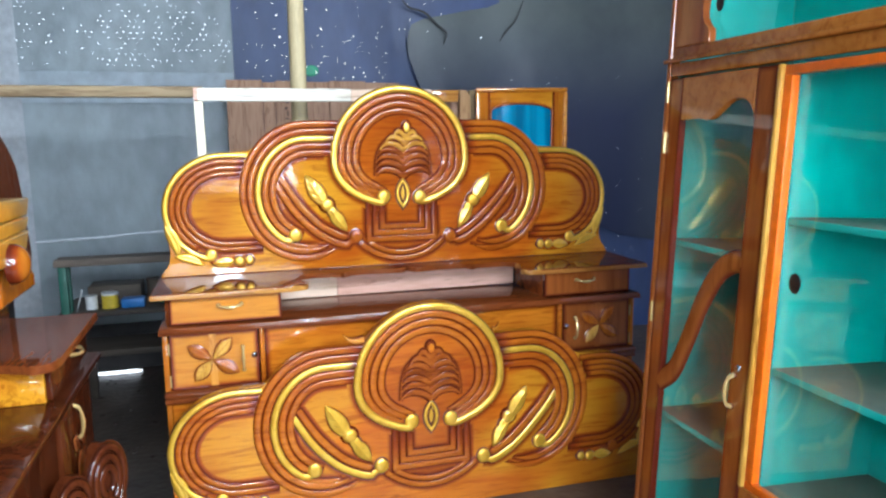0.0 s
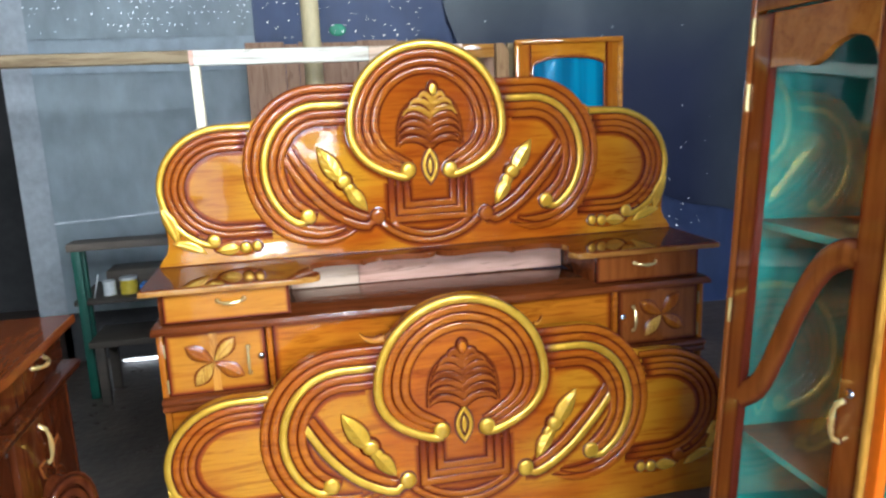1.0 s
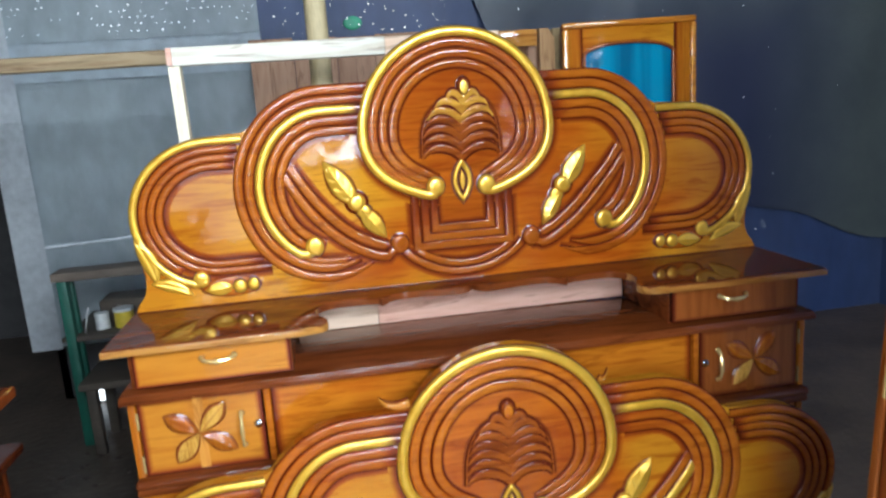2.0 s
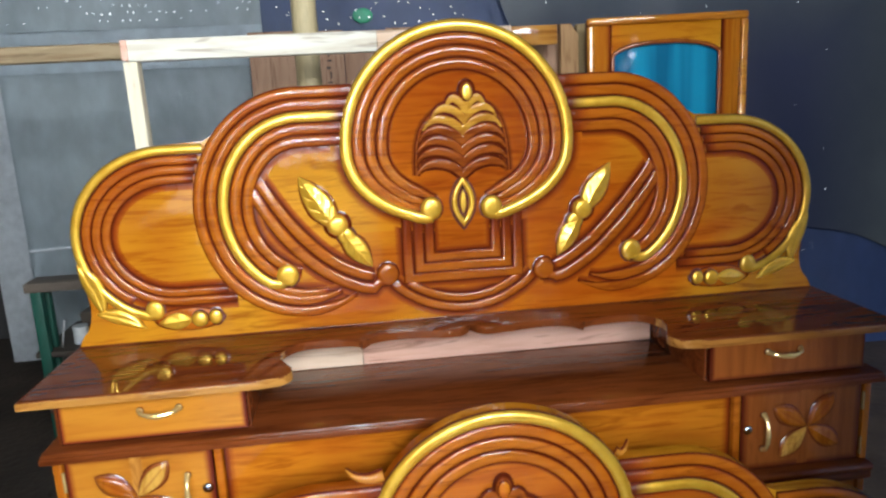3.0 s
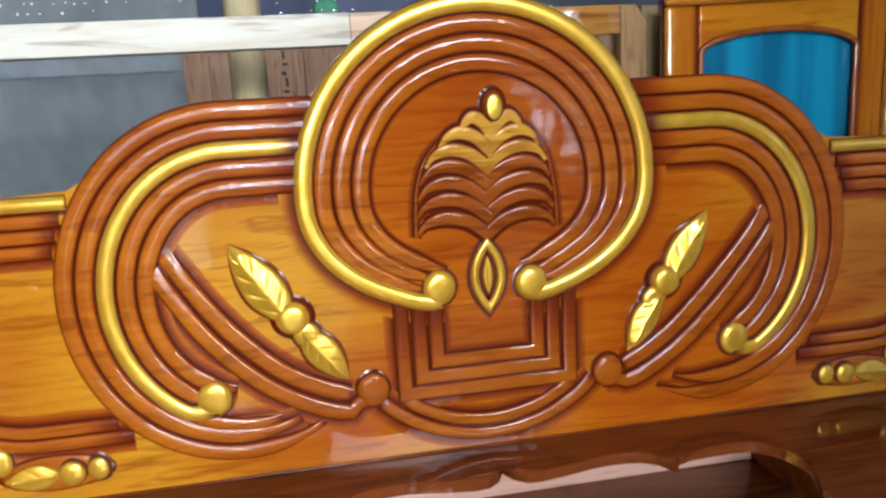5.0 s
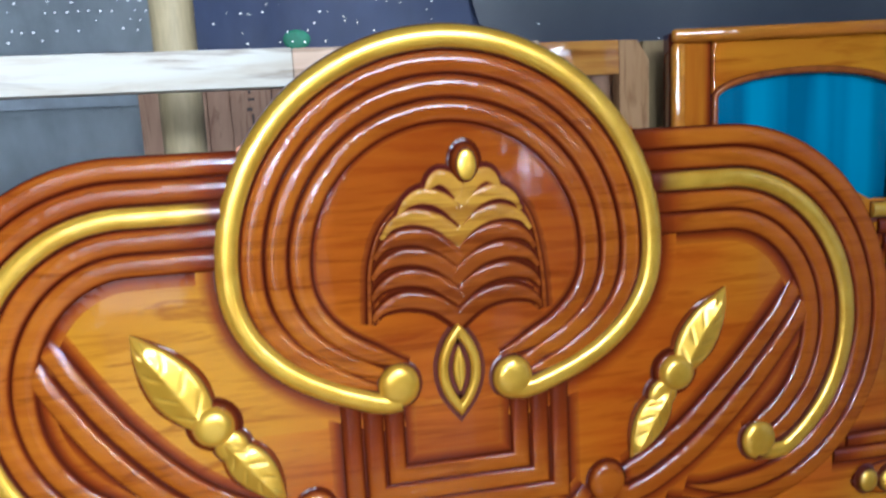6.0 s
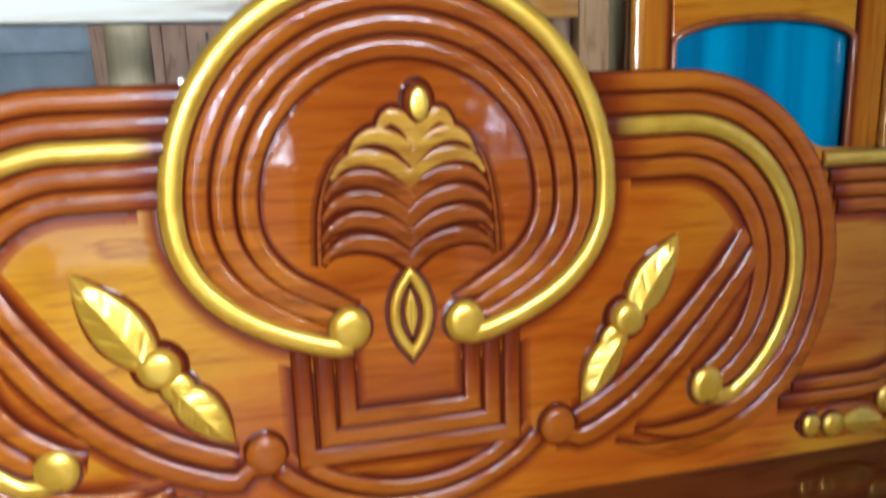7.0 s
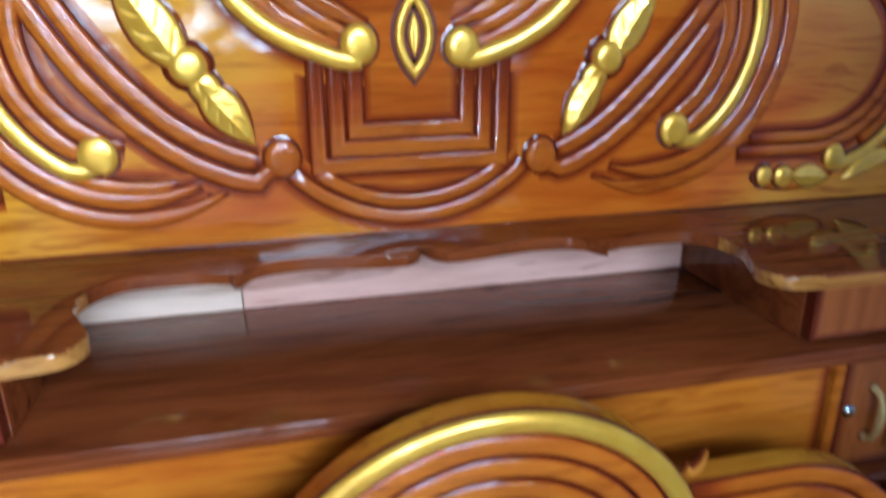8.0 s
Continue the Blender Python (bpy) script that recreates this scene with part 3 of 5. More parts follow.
tagged(part("sheet_seam", bm, M_SHEETEDGE), "pale turned seam where two grey wall sheets meet", "seam", kind="structure")
tagged(part("tape_patch", dome(-0.19, 1.79, 0.045, 0.032, 0.004, 1.648, foot=0), M_GREENPATCH), "green tape patch stuck on the blue tarpaulin", "patch", kind="structure")

# pin-pricks of daylight through the perforated sheet and the tarpaulin
_rng = random.Random(4)
bm = bmesh.new()


def prick(x, y, z, r):
    vs = [bm.verts.new((x + r * math.cos(a * math.pi / 3), y, z + r * math.sin(a * math.pi / 3) * 0.8)) for a in range(6)]
    bm.faces.new(vs)


for i in range(34):
    for j in range(20):
        x, z = -1.77 + i * 0.034 + (j % 2) * 0.017, 1.81 + j * 0.03
        dens = noise.noise((x * 2.2, 0, z * 3.1))
        low = 1 - smoothstep(1.9, 2.35, z) * 0.6
        if x < -0.65 and _rng.random() < (0.40 + 0.9 * dens) * low:
            prick(x + _rng.uniform(-0.005, 0.005), 1.672, z + _rng.uniform(-0.004, 0.004), _rng.uniform(0.0018, 0.0042))
for k in range(1100):
    x, z = _rng.uniform(-0.6, 2.5), _rng.uniform(0.45, 2.5)
    dens = 0.02 + 0.55 * math.exp(-((x + 0.35) / 0.35) ** 2 - ((z - 2.0) / 0.3) ** 2) + 1.6 * math.exp(-((x - 2.02) / 0.16) ** 2 - ((z - 0.60) / 0.10) ** 2) + 0.40 * math.exp(-((x - 2.06) / 0.16) ** 2 - ((z - 0.95) / 0.35) ** 2)
    dens += 0.16 * math.exp(-((x - 1.3) / 0.5) ** 2 - ((z - 1.75) / 0.25) ** 2)
    if _rng.random() < dens * (0.45 + 1.6 * max(0, noise.noise((x * 4, 3, z * 4)) + 0.25)):
        prick(x, 1.615, z, _rng.uniform(0.0014, 0.0031) if _rng.random() < 0.9 else 0.0048)
for i in range(36):
    for j in range(24):
        x, z = -0.60 + i * 0.036 + (j % 2) * 0.018, 1.66 + j * 0.030
        if _rng.random() < 0.24 * (0.5 + 2.2 * max(0, noise.noise((x * 3.1, 8, z * 2.7)) + 0.15)) * (1 - 0.55 * smoothstep(0.0, 0.6, x)):
            prick(x + _rng.uniform(-0.006, 0.006), 1.615, z + _rng.uniform(-0.005, 0.005), _rng.uniform(0.0014, 0.0034))
tagged(part("pinhole_light", bm, M_PINHOLE, smooth=False), "tiny pin-pricks of daylight in the hung sheets", "pinholes", kind="stuff")


# ---- carved bed boards ----
CV, CR = 0.436, 0.270          # ring: height of its centre above the board's foot, radius of the gilt line
MX, MV, MA, MB = 0.378, 0.304, 0.258, 0.281
SX, SV, SA, SB = 0.686, 0.253, 0.232, 0.215


def board_outline(v0, foot):
    left = [(-0.897, v0 + foot), (-0.897, v0 + 0.035), (-0.901, v0 + 0.10)]
    if foot == 0:      # the tall board draws in above its foot
        left = [(-0.936, v0), (-0.932, v0 + 0.012), (-0.922, v0 + 0.026), (-0.908, v0 + 0.042), (-0.898, v0 + 0.056), (-0.894, v0 + 0.075), (-0.900, v0 + 0.10)]
    left += [(q.x, v0 + q.y) for q in ell(-SX, SV, SA, SB, 200, 90, 40)]
    left += [(-0.596, v0 + SV + SB)]
    left += [(q.x, v0 + q.y) for q in ell(-MX, MV, MA, MB, 142.5, 90, 24)]
    left += [(-0.247, v0 + MV + MB)]
    left += [(q.x, v0 + q.y) for q in ell(0, CV, 0.285, 0.285, 148.9, 91.5, 30)]
    return left + [(-x, z) for x, z in left[::-1]]


def ring_path(k, end):
    """The ring's gilt line (k = 0) or one of the mouldings inside it, from the foot on the left round to the right."""
    out = []
    n = 96
    for i in range(n + 1):
        f = -end + 2 * end * i / n
        s = smoothstep(95, 156, abs(f))
        r = CR - 0.066 * s - k * 0.0285 * (1 - 0.30 * s)
        out.append(Vector((r * math.sin(radians(f)), CV + r * math.cos(radians(f)))))
    if k == 0:
        foot = [Vector((0.073, 0.2590)), Vector((0.088, 0.2570))]
        out = [Vector((-q.x, q.y)) for q in foot] + [q + Vector((0, 0.001)) for q in out] + foot[::-1]
    return out


def up(path, v0):
    return [Vector((q[0], v0 + q[1])) for q in path]


def carve(parent, v0, foot, rich):
    """The whole relief of one bed board. rich: the gilding of the taller board; else that of the lower one."""
    y = 0.0
    bm = prism(board_outline(v0, foot), 0.0, 0.032, 0.004)
    part("carved_panel", bm, M_WOOD, parent, "orange-brown lacquered panel with scalloped top", sharp=50)

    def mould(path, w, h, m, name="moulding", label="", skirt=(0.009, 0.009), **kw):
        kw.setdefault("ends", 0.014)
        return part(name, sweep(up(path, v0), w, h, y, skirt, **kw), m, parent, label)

    def both(path, w, h, m, outer=True, name="moulding", label="", **kw):
        for side in (-1, 1):
            sk = (0.009, 0.009) if outer else ((0, 0.009) if side < 0 else (0.009, 0))
            mould(flip(path, -side), w, h, m, name, label, sk, **kw)

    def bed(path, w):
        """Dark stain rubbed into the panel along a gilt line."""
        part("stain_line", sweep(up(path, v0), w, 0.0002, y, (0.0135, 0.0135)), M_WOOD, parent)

    part("ring_field", prism([(q.x, v0 + q.y) for q in ell(0, CV, 0.184, 0.184, 0, 360, 71)], y - 0.0002, y + 0.004), M_FIELD, parent, "flat field inside the ring, toned redder", sharp=50)
    # ring with its scrolled feet
    path = ring_path(0, 149)
    for foot_path in (path[:30], path[-30:]):
        bed(foot_path, 0.028)
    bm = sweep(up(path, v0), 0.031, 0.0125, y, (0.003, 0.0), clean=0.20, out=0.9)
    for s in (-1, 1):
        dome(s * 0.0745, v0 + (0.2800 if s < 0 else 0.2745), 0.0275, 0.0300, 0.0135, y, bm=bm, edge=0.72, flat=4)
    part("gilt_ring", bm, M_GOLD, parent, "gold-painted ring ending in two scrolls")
    for k, e in ((1, 149), (2, 152), (3, 155)):
        mould(ring_path(k, e), 0.0285, 0.0064, M_RIDGE, skirt=(0.004, 0.012 if k == 3 else 0.004), rise=(0.05, 0.05), widths=lambda f: 1 - 0.62 * smoothstep(0.86, 1, abs(2 * f - 1)))
    # middle lobes
    for i, d in enumerate((0.014, 0.042, 0.070, 0.098, 0.126)):
        a, b = MA - d, MB - d
        top = MV + b
        x0 = math.sqrt(max(0, 0.281 ** 2 - (top - CV) ** 2))
        if i == 2:
            path = [Vector((-x0, top)), Vector((-(x0 + MX) / 2, top))] + ell(-MX, MV, a, b, 90, 240, 64)
            path += [Vector((-0.456, 0.1195)), Vector((-0.428, 0.1215))]
            for side in (-1, 1):
                bed(flip(path, -side), 0.028)
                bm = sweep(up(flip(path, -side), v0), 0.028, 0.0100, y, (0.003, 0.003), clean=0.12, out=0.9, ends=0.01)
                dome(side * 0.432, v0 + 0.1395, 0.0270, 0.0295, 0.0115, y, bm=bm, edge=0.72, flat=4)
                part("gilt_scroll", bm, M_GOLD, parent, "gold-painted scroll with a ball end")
            continue
        for side in (-1, 1):
            end = (298, 291, 0, 252, 262)[i] if side < 0 else (292, 286, 0, 252, 256)[i]
            path = [Vector((-x0, top)), Vector((-(x0 + MX) / 2, top))] + ell(-MX, MV, a, b, 90, end, 64, 0.05 if i < 2 else 0.0)
            sk = (0.009, 0.009) if i > 0 else ((0, 0.009) if side < 0 else (0.009, 0))
            thin = 0.55 if side < 0 or i > 2 else 0.85
            mould(flip(path, -side), 0.0285, 0.0070 if i < 2 else 0.0064, M_RIDGE, skirt=sk, rise=(0, 0.05), widths=lambda f: 1 - thin * smoothstep(0.88, 1, f))
    # one more short moulding under the scroll's ball
    for side, e in ((-1, 283),):
        mould(flip(ell(-MX, MV, MA - 0.066, MB - 0.068, 238, e, 24), -side), 0.024, 0.006, M_RIDGE, rise=(0.05, 0.04), widths=lambda f: 1 - 0.5 * smoothstep(0.7, 1, f))
    # side lobes
    for i, d in enumerate((0.012, 0.036, 0.058, 0.080)):
        a, b = SA - d, SB - d
        top, low = SV + b, SV - b
        xt = -MX - MA * math.sqrt(max(0, 1 - ((top - MV) / MB) ** 2)) - 0.004
        xl = -MX - MA * math.sqrt(max(0, 1 - ((low - MV) / MB) ** 2)) - 0.004
        path = [Vector((xt, top)), Vector(((xt - SX) / 2, top))] + ell(-SX, SV, a, b, 90, (240, 236, 270, 270)[i], 64)
        if i > 1:
            path += [Vector(((xl - SX) / 2, low)), Vector((xl, low))]
        if i == 0:
            for side in (-1, 1):
                tail = path + [Vector((-0.765, 0.0655)), Vector((-0.750, 0.0665))]
                bm = sweep(up(flip(tail, -side), v0), 0.024, 0.0095, y, (0, 0.003) if side < 0 else (0.003, 0), clean=0.12, out=0.9)
                dome(side * 0.750, v0 + 0.0785, 0.0225, 0.0245, 0.0105, y, bm=bm, edge=0.72, flat=4)
                bare = side > 0 and not rich      # the lower board's right outer scroll takes moulding wood, not gold
                part("outer_scroll" if bare else "gilt_scroll", bm, M_RIDGE if bare else M_GOLD, parent, "" if bare else "gold-painted scroll with a ball end")
        else:
            both(path, 0.0225, 0.0058, M_RIDGE, rise=(0, 0.02 if i == 1 else 0))
    # gilt leaves at the outer feet
    for s in (-1, 1):
        bm = leaf((s * 0.912, v0 + 0.205), (s * 0.866, v0 + 0.072), 0.0235, 0.010, y - 0.0005, veins=0, bend=-0.010 * s)
        leaf((s * 0.884, v0 + 0.080), (s * 0.775, v0 + 0.036), 0.0195, 0.010, y, veins=0, bm=bm, bend=-0.010 * s)
        part("gilt_edge_leaf", bm, M_GOLD, parent, "pair of slim gold leaves on the board's edge")
        part("spray_rim", dome(s * 0.672, v0 + 0.051, 0.082, 0.0285, 0.0035, y, foot=0.003, edge=0.7, flat=6), M_RIDGE, parent)
        bm = leaf((s * 0.664, v0 + 0.051), (s * 0.745, v0 + 0.045), 0.0205, 0.008, y - 0.003, veins=3)
        part("gilt_leaf", bm, M_GOLD, parent, "small gold leaf")
        part("gilt_ball", dome(s * 0.648, v0 + 0.051, 0.0215, 0.0215, 0.013, y - 0.003, flat=3), M_GOLD, parent, "gold ball")
        part("gilt_ball", dome(s * 0.611, v0 + 0.053, 0.0170, 0.0200, 0.010, y - 0.003, flat=3), M_GOLD, parent, "gold ball")
    # slanting bands with ball ends
    for s in (-1, 1):
        mid = spline([(-0.494, 0.366), (-0.425, 0.252), (-0.345, 0.165), (-0.262, 0.116), (-0.200, 0.104)] if s < 0 else
                     [(0.502, 0.354), (0.418, 0.247), (0.336, 0.163), (0.263, 0.113), (0.212, 0.097)], 12)
        n = len(mid)
        for o, up_end in ((0.016, 0.97), (-0.016, 1.0)):
            path = []
            for i, q in enumerate(mid[:int(n * up_end)]):
                a, b = mid[max(0, i - 1)], mid[min(n - 1, i + 1)]
                t = (b - a).normalized()
                nor = Vector((-t.y, t.x)) * (1 if s < 0 else -1)
                k = 0.88 + 0.12 * smoothstep(0, 0.35, i / n)
                path.append(q + nor * o * k)
            gilt = (not rich) and o < 0
            cx, cz = (-0.190, 0.124) if s < 0 else (0.203, 0.109)
            if o < 0:
                path = path[:-5] + [Vector((cx + s * 0.022, cz - 0.0185)), Vector((cx, cz - 0.0175))]
            else:
                path = path[:-3]
            if gilt:
                bed(path, 0.026)
            bm = sweep(up(path, v0), 0.031, 0.0078 if o < 0 else 0.0070, y + (0 if o < 0 else 0.0005), (0.003, 0.003) if gilt else (0.008, 0.008),
                       widths=lambda f: 0.88 + 0.12 * smoothstep(0, 0.3, f) - 0.25 * smoothstep(0.9, 1, f), out=0.9 if gilt else 0.0, rise=(0.07, 0), ends=0.010)
            if o < 0:
                dome(cx, v0 + cz, 0.0265, 0.0290, 0.0105, y, bm=bm, edge=0.72, flat=4)
            part("gilt_band" if gilt else "slanting_band", bm, M_GOLD if gilt else M_RIDGE, parent,
                 "gold slanting band with a ball end" if gilt else "")
    # leaf sprays
    for s in (-1, 1):
        tip, end, wide, low = ((0.387, 0.377), (0.2260, 0.1455), 0.0310, 0.0255) if s < 0 else ((0.377, 0.367), (0.2380, 0.1390), 0.0285, 0.0240)
        for p0, p1, half in (((0.302, 0.242), tip, wide), ((0.296, 0.240), end, low)):
            bm = leaf((s * p0[0], v0 + p0[1]), (s * p1[0], v0 + p1[1]), half + 0.0048, 0.0034, y, veins=0)
            part("leaf_backing", bm, M_FROND, parent)
            bm = leaf((s * p0[0], v0 + p0[1]), (s * p1[0], v0 + p1[1]), half, 0.0125, y - 0.0030, veins=5)
            part("gilt_leaf", bm, M_GOLD, parent, "gold carved leaf with veins")
        part("ball_seat", dome(s * 0.3035, v0 + 0.2555, 0.0315, 0.0315, 0.0085, y - 0.0005, edge=0.5, flat=4), M_FROND, parent)
        part("gilt_ball", dome(s * 0.3035, v0 + 0.2555, 0.0262, 0.0262, 0.0170, y - 0.001, edge=0.75, flat=5), M_GOLD, parent, "gold ball")
        part("gilt_ball", dome(s * 0.2840, v0 + 0.2265, 0.0255, 0.0225, 0.0120, y, rot=s * 0.95, flat=3.4), M_GOLD, parent, "gold half ball")
    # stepped frame and cradle below the ring
    part("frame_field", prism([(-0.152, v0 + 0.093), (0.152, v0 + 0.093), (0.152, v0 + 0.247), (-0.152, v0 + 0.247)], y - 0.0002, y + 0.004), M_FIELD, parent, "flat field behind the stepped frame, toned redder", sharp=50)
    for x, v, t in ((0.138, 0.108, 0.262), (0.110, 0.133, 0.252), (0.083, 0.158, 0.250)):
        mould([(-x, t), (-x, v), (x, v), (x, t)], 0.026, 0.0060, M_RIDGE)
    for r, a in ((0.247, 46), (0.222, 40)):
        mould(ell(0, 0.272, r, r, 270 - a, 270 + a, 40), 0.0235, 0.0060, M_RIDGE, rise=(0.03, 0.03))
    # palm inside the ring; on the tall board it leans a little
    def axis(v):
        return 0.008 + 0.015 * smoothstep(0.45, 0.56, v) if rich else 0.0

    for i in range(7):
        w = (0.112, 0.110, 0.107, 0.103, 0.095, 0.078, 0.048)[i]
        vc = (0.3718, 0.4005, 0.4270, 0.4520, 0.4760, 0.5010, 0.5225)[i]
        gilt = rich and i > 3
        c = axis(vc)
        for s in (-1, 1):
            path = spline([(c - 0.005 * s, vc - 0.0165), (c + 0.25 * w * s, vc + 0.008), (c + 0.58 * w * s, vc + 0.017), (c + 0.85 * w * s, vc + 0.009), (c + w * s, vc - 0.008)], 8)
            bm = sweep(up(path, v0), 0.027, 0.0050, y - 0.0009 * i, (0.002, 0.002), widths=lambda f: 1.0 - 0.70 * smoothstep(0.45, 1, f), rise=(0, 0.02), clean=-0.03, out=0.9)
            part("gilt_frond" if gilt else "frond", bm, M_FRONDGILT if gilt else M_FROND, parent, "gold-brushed palm frond" if gilt else "")
    for s in (-1, 1):
        rim = ((0.1135, 0.362), (0.1120, 0.400), (0.1075, 0.440), (0.0945, 0.482), (0.068, 0.514), (0.030, 0.536))
        edge = spline([(axis(v) + x * s, v) for x, v in rim], 8)
        part("palm_edge", sweep(up(edge, v0), 0.008, 0.0040, y, (0.0045, 0.0045), clean=-0.40, widths=lambda f: 1.1 - 0.5 * f), M_FROND, parent)
    bx = axis(0.56)
    part("bud", dome(bx, v0 + 0.555, 0.0195, 0.0265, 0.012, y - 0.003, edge=0.45), M_FROND, parent)
    part("bud_face", dome(bx, v0 + 0.5535, 0.0125, 0.0200, 0.0035, y - 0.0145, foot=0.001, edge=0.7), M_GOLD if rich else M_WOOD, parent,
         "gold oval bud" if rich else "")
    # the almond below it
    ax = 0.005 if rich else 0.0
    rim = []
    for a in range(32):
        f = a / 16
        k = f if f <= 1 else 2 - f
        side = 1 if f <= 1 else -1
        rim.append(Vector((ax + side * 0.0215 * (1 - abs(2 * k - 1) ** 2.1), v0 + 0.2915 + 0.0525 * (1 - 2 * k))))
    part("gilt_almond", sweep(rim, 0.0150, 0.0080, y, (0.003, 0.003), closed=True, clean=0.2, out=0.9), M_GOLD, parent, "gold almond-shaped rim")
    bm = leaf((ax, v0 + 0.262), (ax, v0 + 0.322), 0.0085, 0.006, y, veins=0, belly=0.5)
    part("gilt_seed", bm, M_GOLD, parent, "slim gold seed inside the almond")


def bow_handle(parent, centre, length, upright, y, m=M_BRASS):
    """Brass bow pull with two rosettes."""
    bm = bmesh.new()
    n = 14
    pts = []
    for i in range(n + 1):
        f = -1 + 2 * i / n
        d = 0.020 * math.sqrt(max(0, 1 - abs(f) ** 2.5)) + 0.003
        a = f * length / 2
        pts.append(Vector((0, -d, a)) if upright else Vector((a, -d, -0.006 * (1 - f * f))))
    rings = []
    for i, q in enumerate(pts):
        t = (pts[min(n, i + 1)] - pts[max(0, i - 1)]).normalized()
        u = t.cross(Vector((1, 0, 0) if upright else (0, 0, 1))).normalized()
        w = t.cross(u)
        f = abs(-1 + 2 * i / n)
        r = 0.0040 + 0.0028 * (1 - f) ** 2 + (0.002 if f > 0.85 else 0)
        rings.append([bm.verts.new(Vector((centre[0], y, centre[1])) + q + (u * math.cos(k * math.pi / 4) + w * math.sin(k * math.pi / 4)) * r) for k in range(8)])
    for r, s in zip(rings, rings[1:]):
        for k in range(8):
            bm.faces.new((r[k], r[(k + 1) % 8], s[(k + 1) % 8], s[k]))
    for r in (rings[0], rings[-1]):
        bm.faces.new(r)
    for s in (-1, 1):
        a = s * length / 2
        dome(centre[0] + (0 if upright else a), centre[1] + (a if upright else 0), 0.0085, 0.0085, 0.006, y + 0.0012, bm=bm, foot=0)
    return part("handle", bm, m, parent, "brass bow handle")


def petal_star(parent, cx, cz, y, size, m_tip, bright=(47, 147, 230, 327)):
    """Four carved petals in a saltire, those at the bright angles gilded."""
    for a, long in ((47, 1.0), (147, 0.98), (230, 0.98), (327, 1.04)):
        d = Vector((math.cos(radians(a)), math.sin(radians(a))))
        p0, p1 = Vector((cx, cz)) + d * 0.001, Vector((cx, cz)) + d * size * long
        part("petal_rim", leaf(p0, p1, 0.0255, 0.006, y, veins=0, belly=0.58), M_RED, parent)
        part("petal", leaf(p0 + d * 0.002, p1 - d * 0.006, 0.0205, 0.009, y - 0.002, veins=4 if a > 180 else 0, belly=0.55), m_tip if a in bright else M_WOODZ, parent, "pale gilded petal" if a in bright else "")


def outline_shelf():
    """Half of the top shelf's outline, from its middle to its right-hand back corner."""
    half = [(0.0, -0.064), (0.012, -0.088), (0.03, -0.102)]
    half += [(q.x, q.y) for q in spline([(0.05, -0.104), (0.09, -0.098), (0.16, -0.086), (0.215, -0.090), (0.243, -0.104)], 6)]
    half += [(0.254, -0.122), (0.264, -0.134), (0.272, -0.116)]
    half += [(q.x, q.y) for q in spline([(0.30, -0.106), (0.39, -0.104), (0.430, -0.130), (0.447, -0.185), (0.428, -0.235), (0.412, -0.275), (0.430, -0.310), (0.480, -0.321)], 6)]
    half += [(0.945, -0.321), (0.945, 0.112)]
    return half


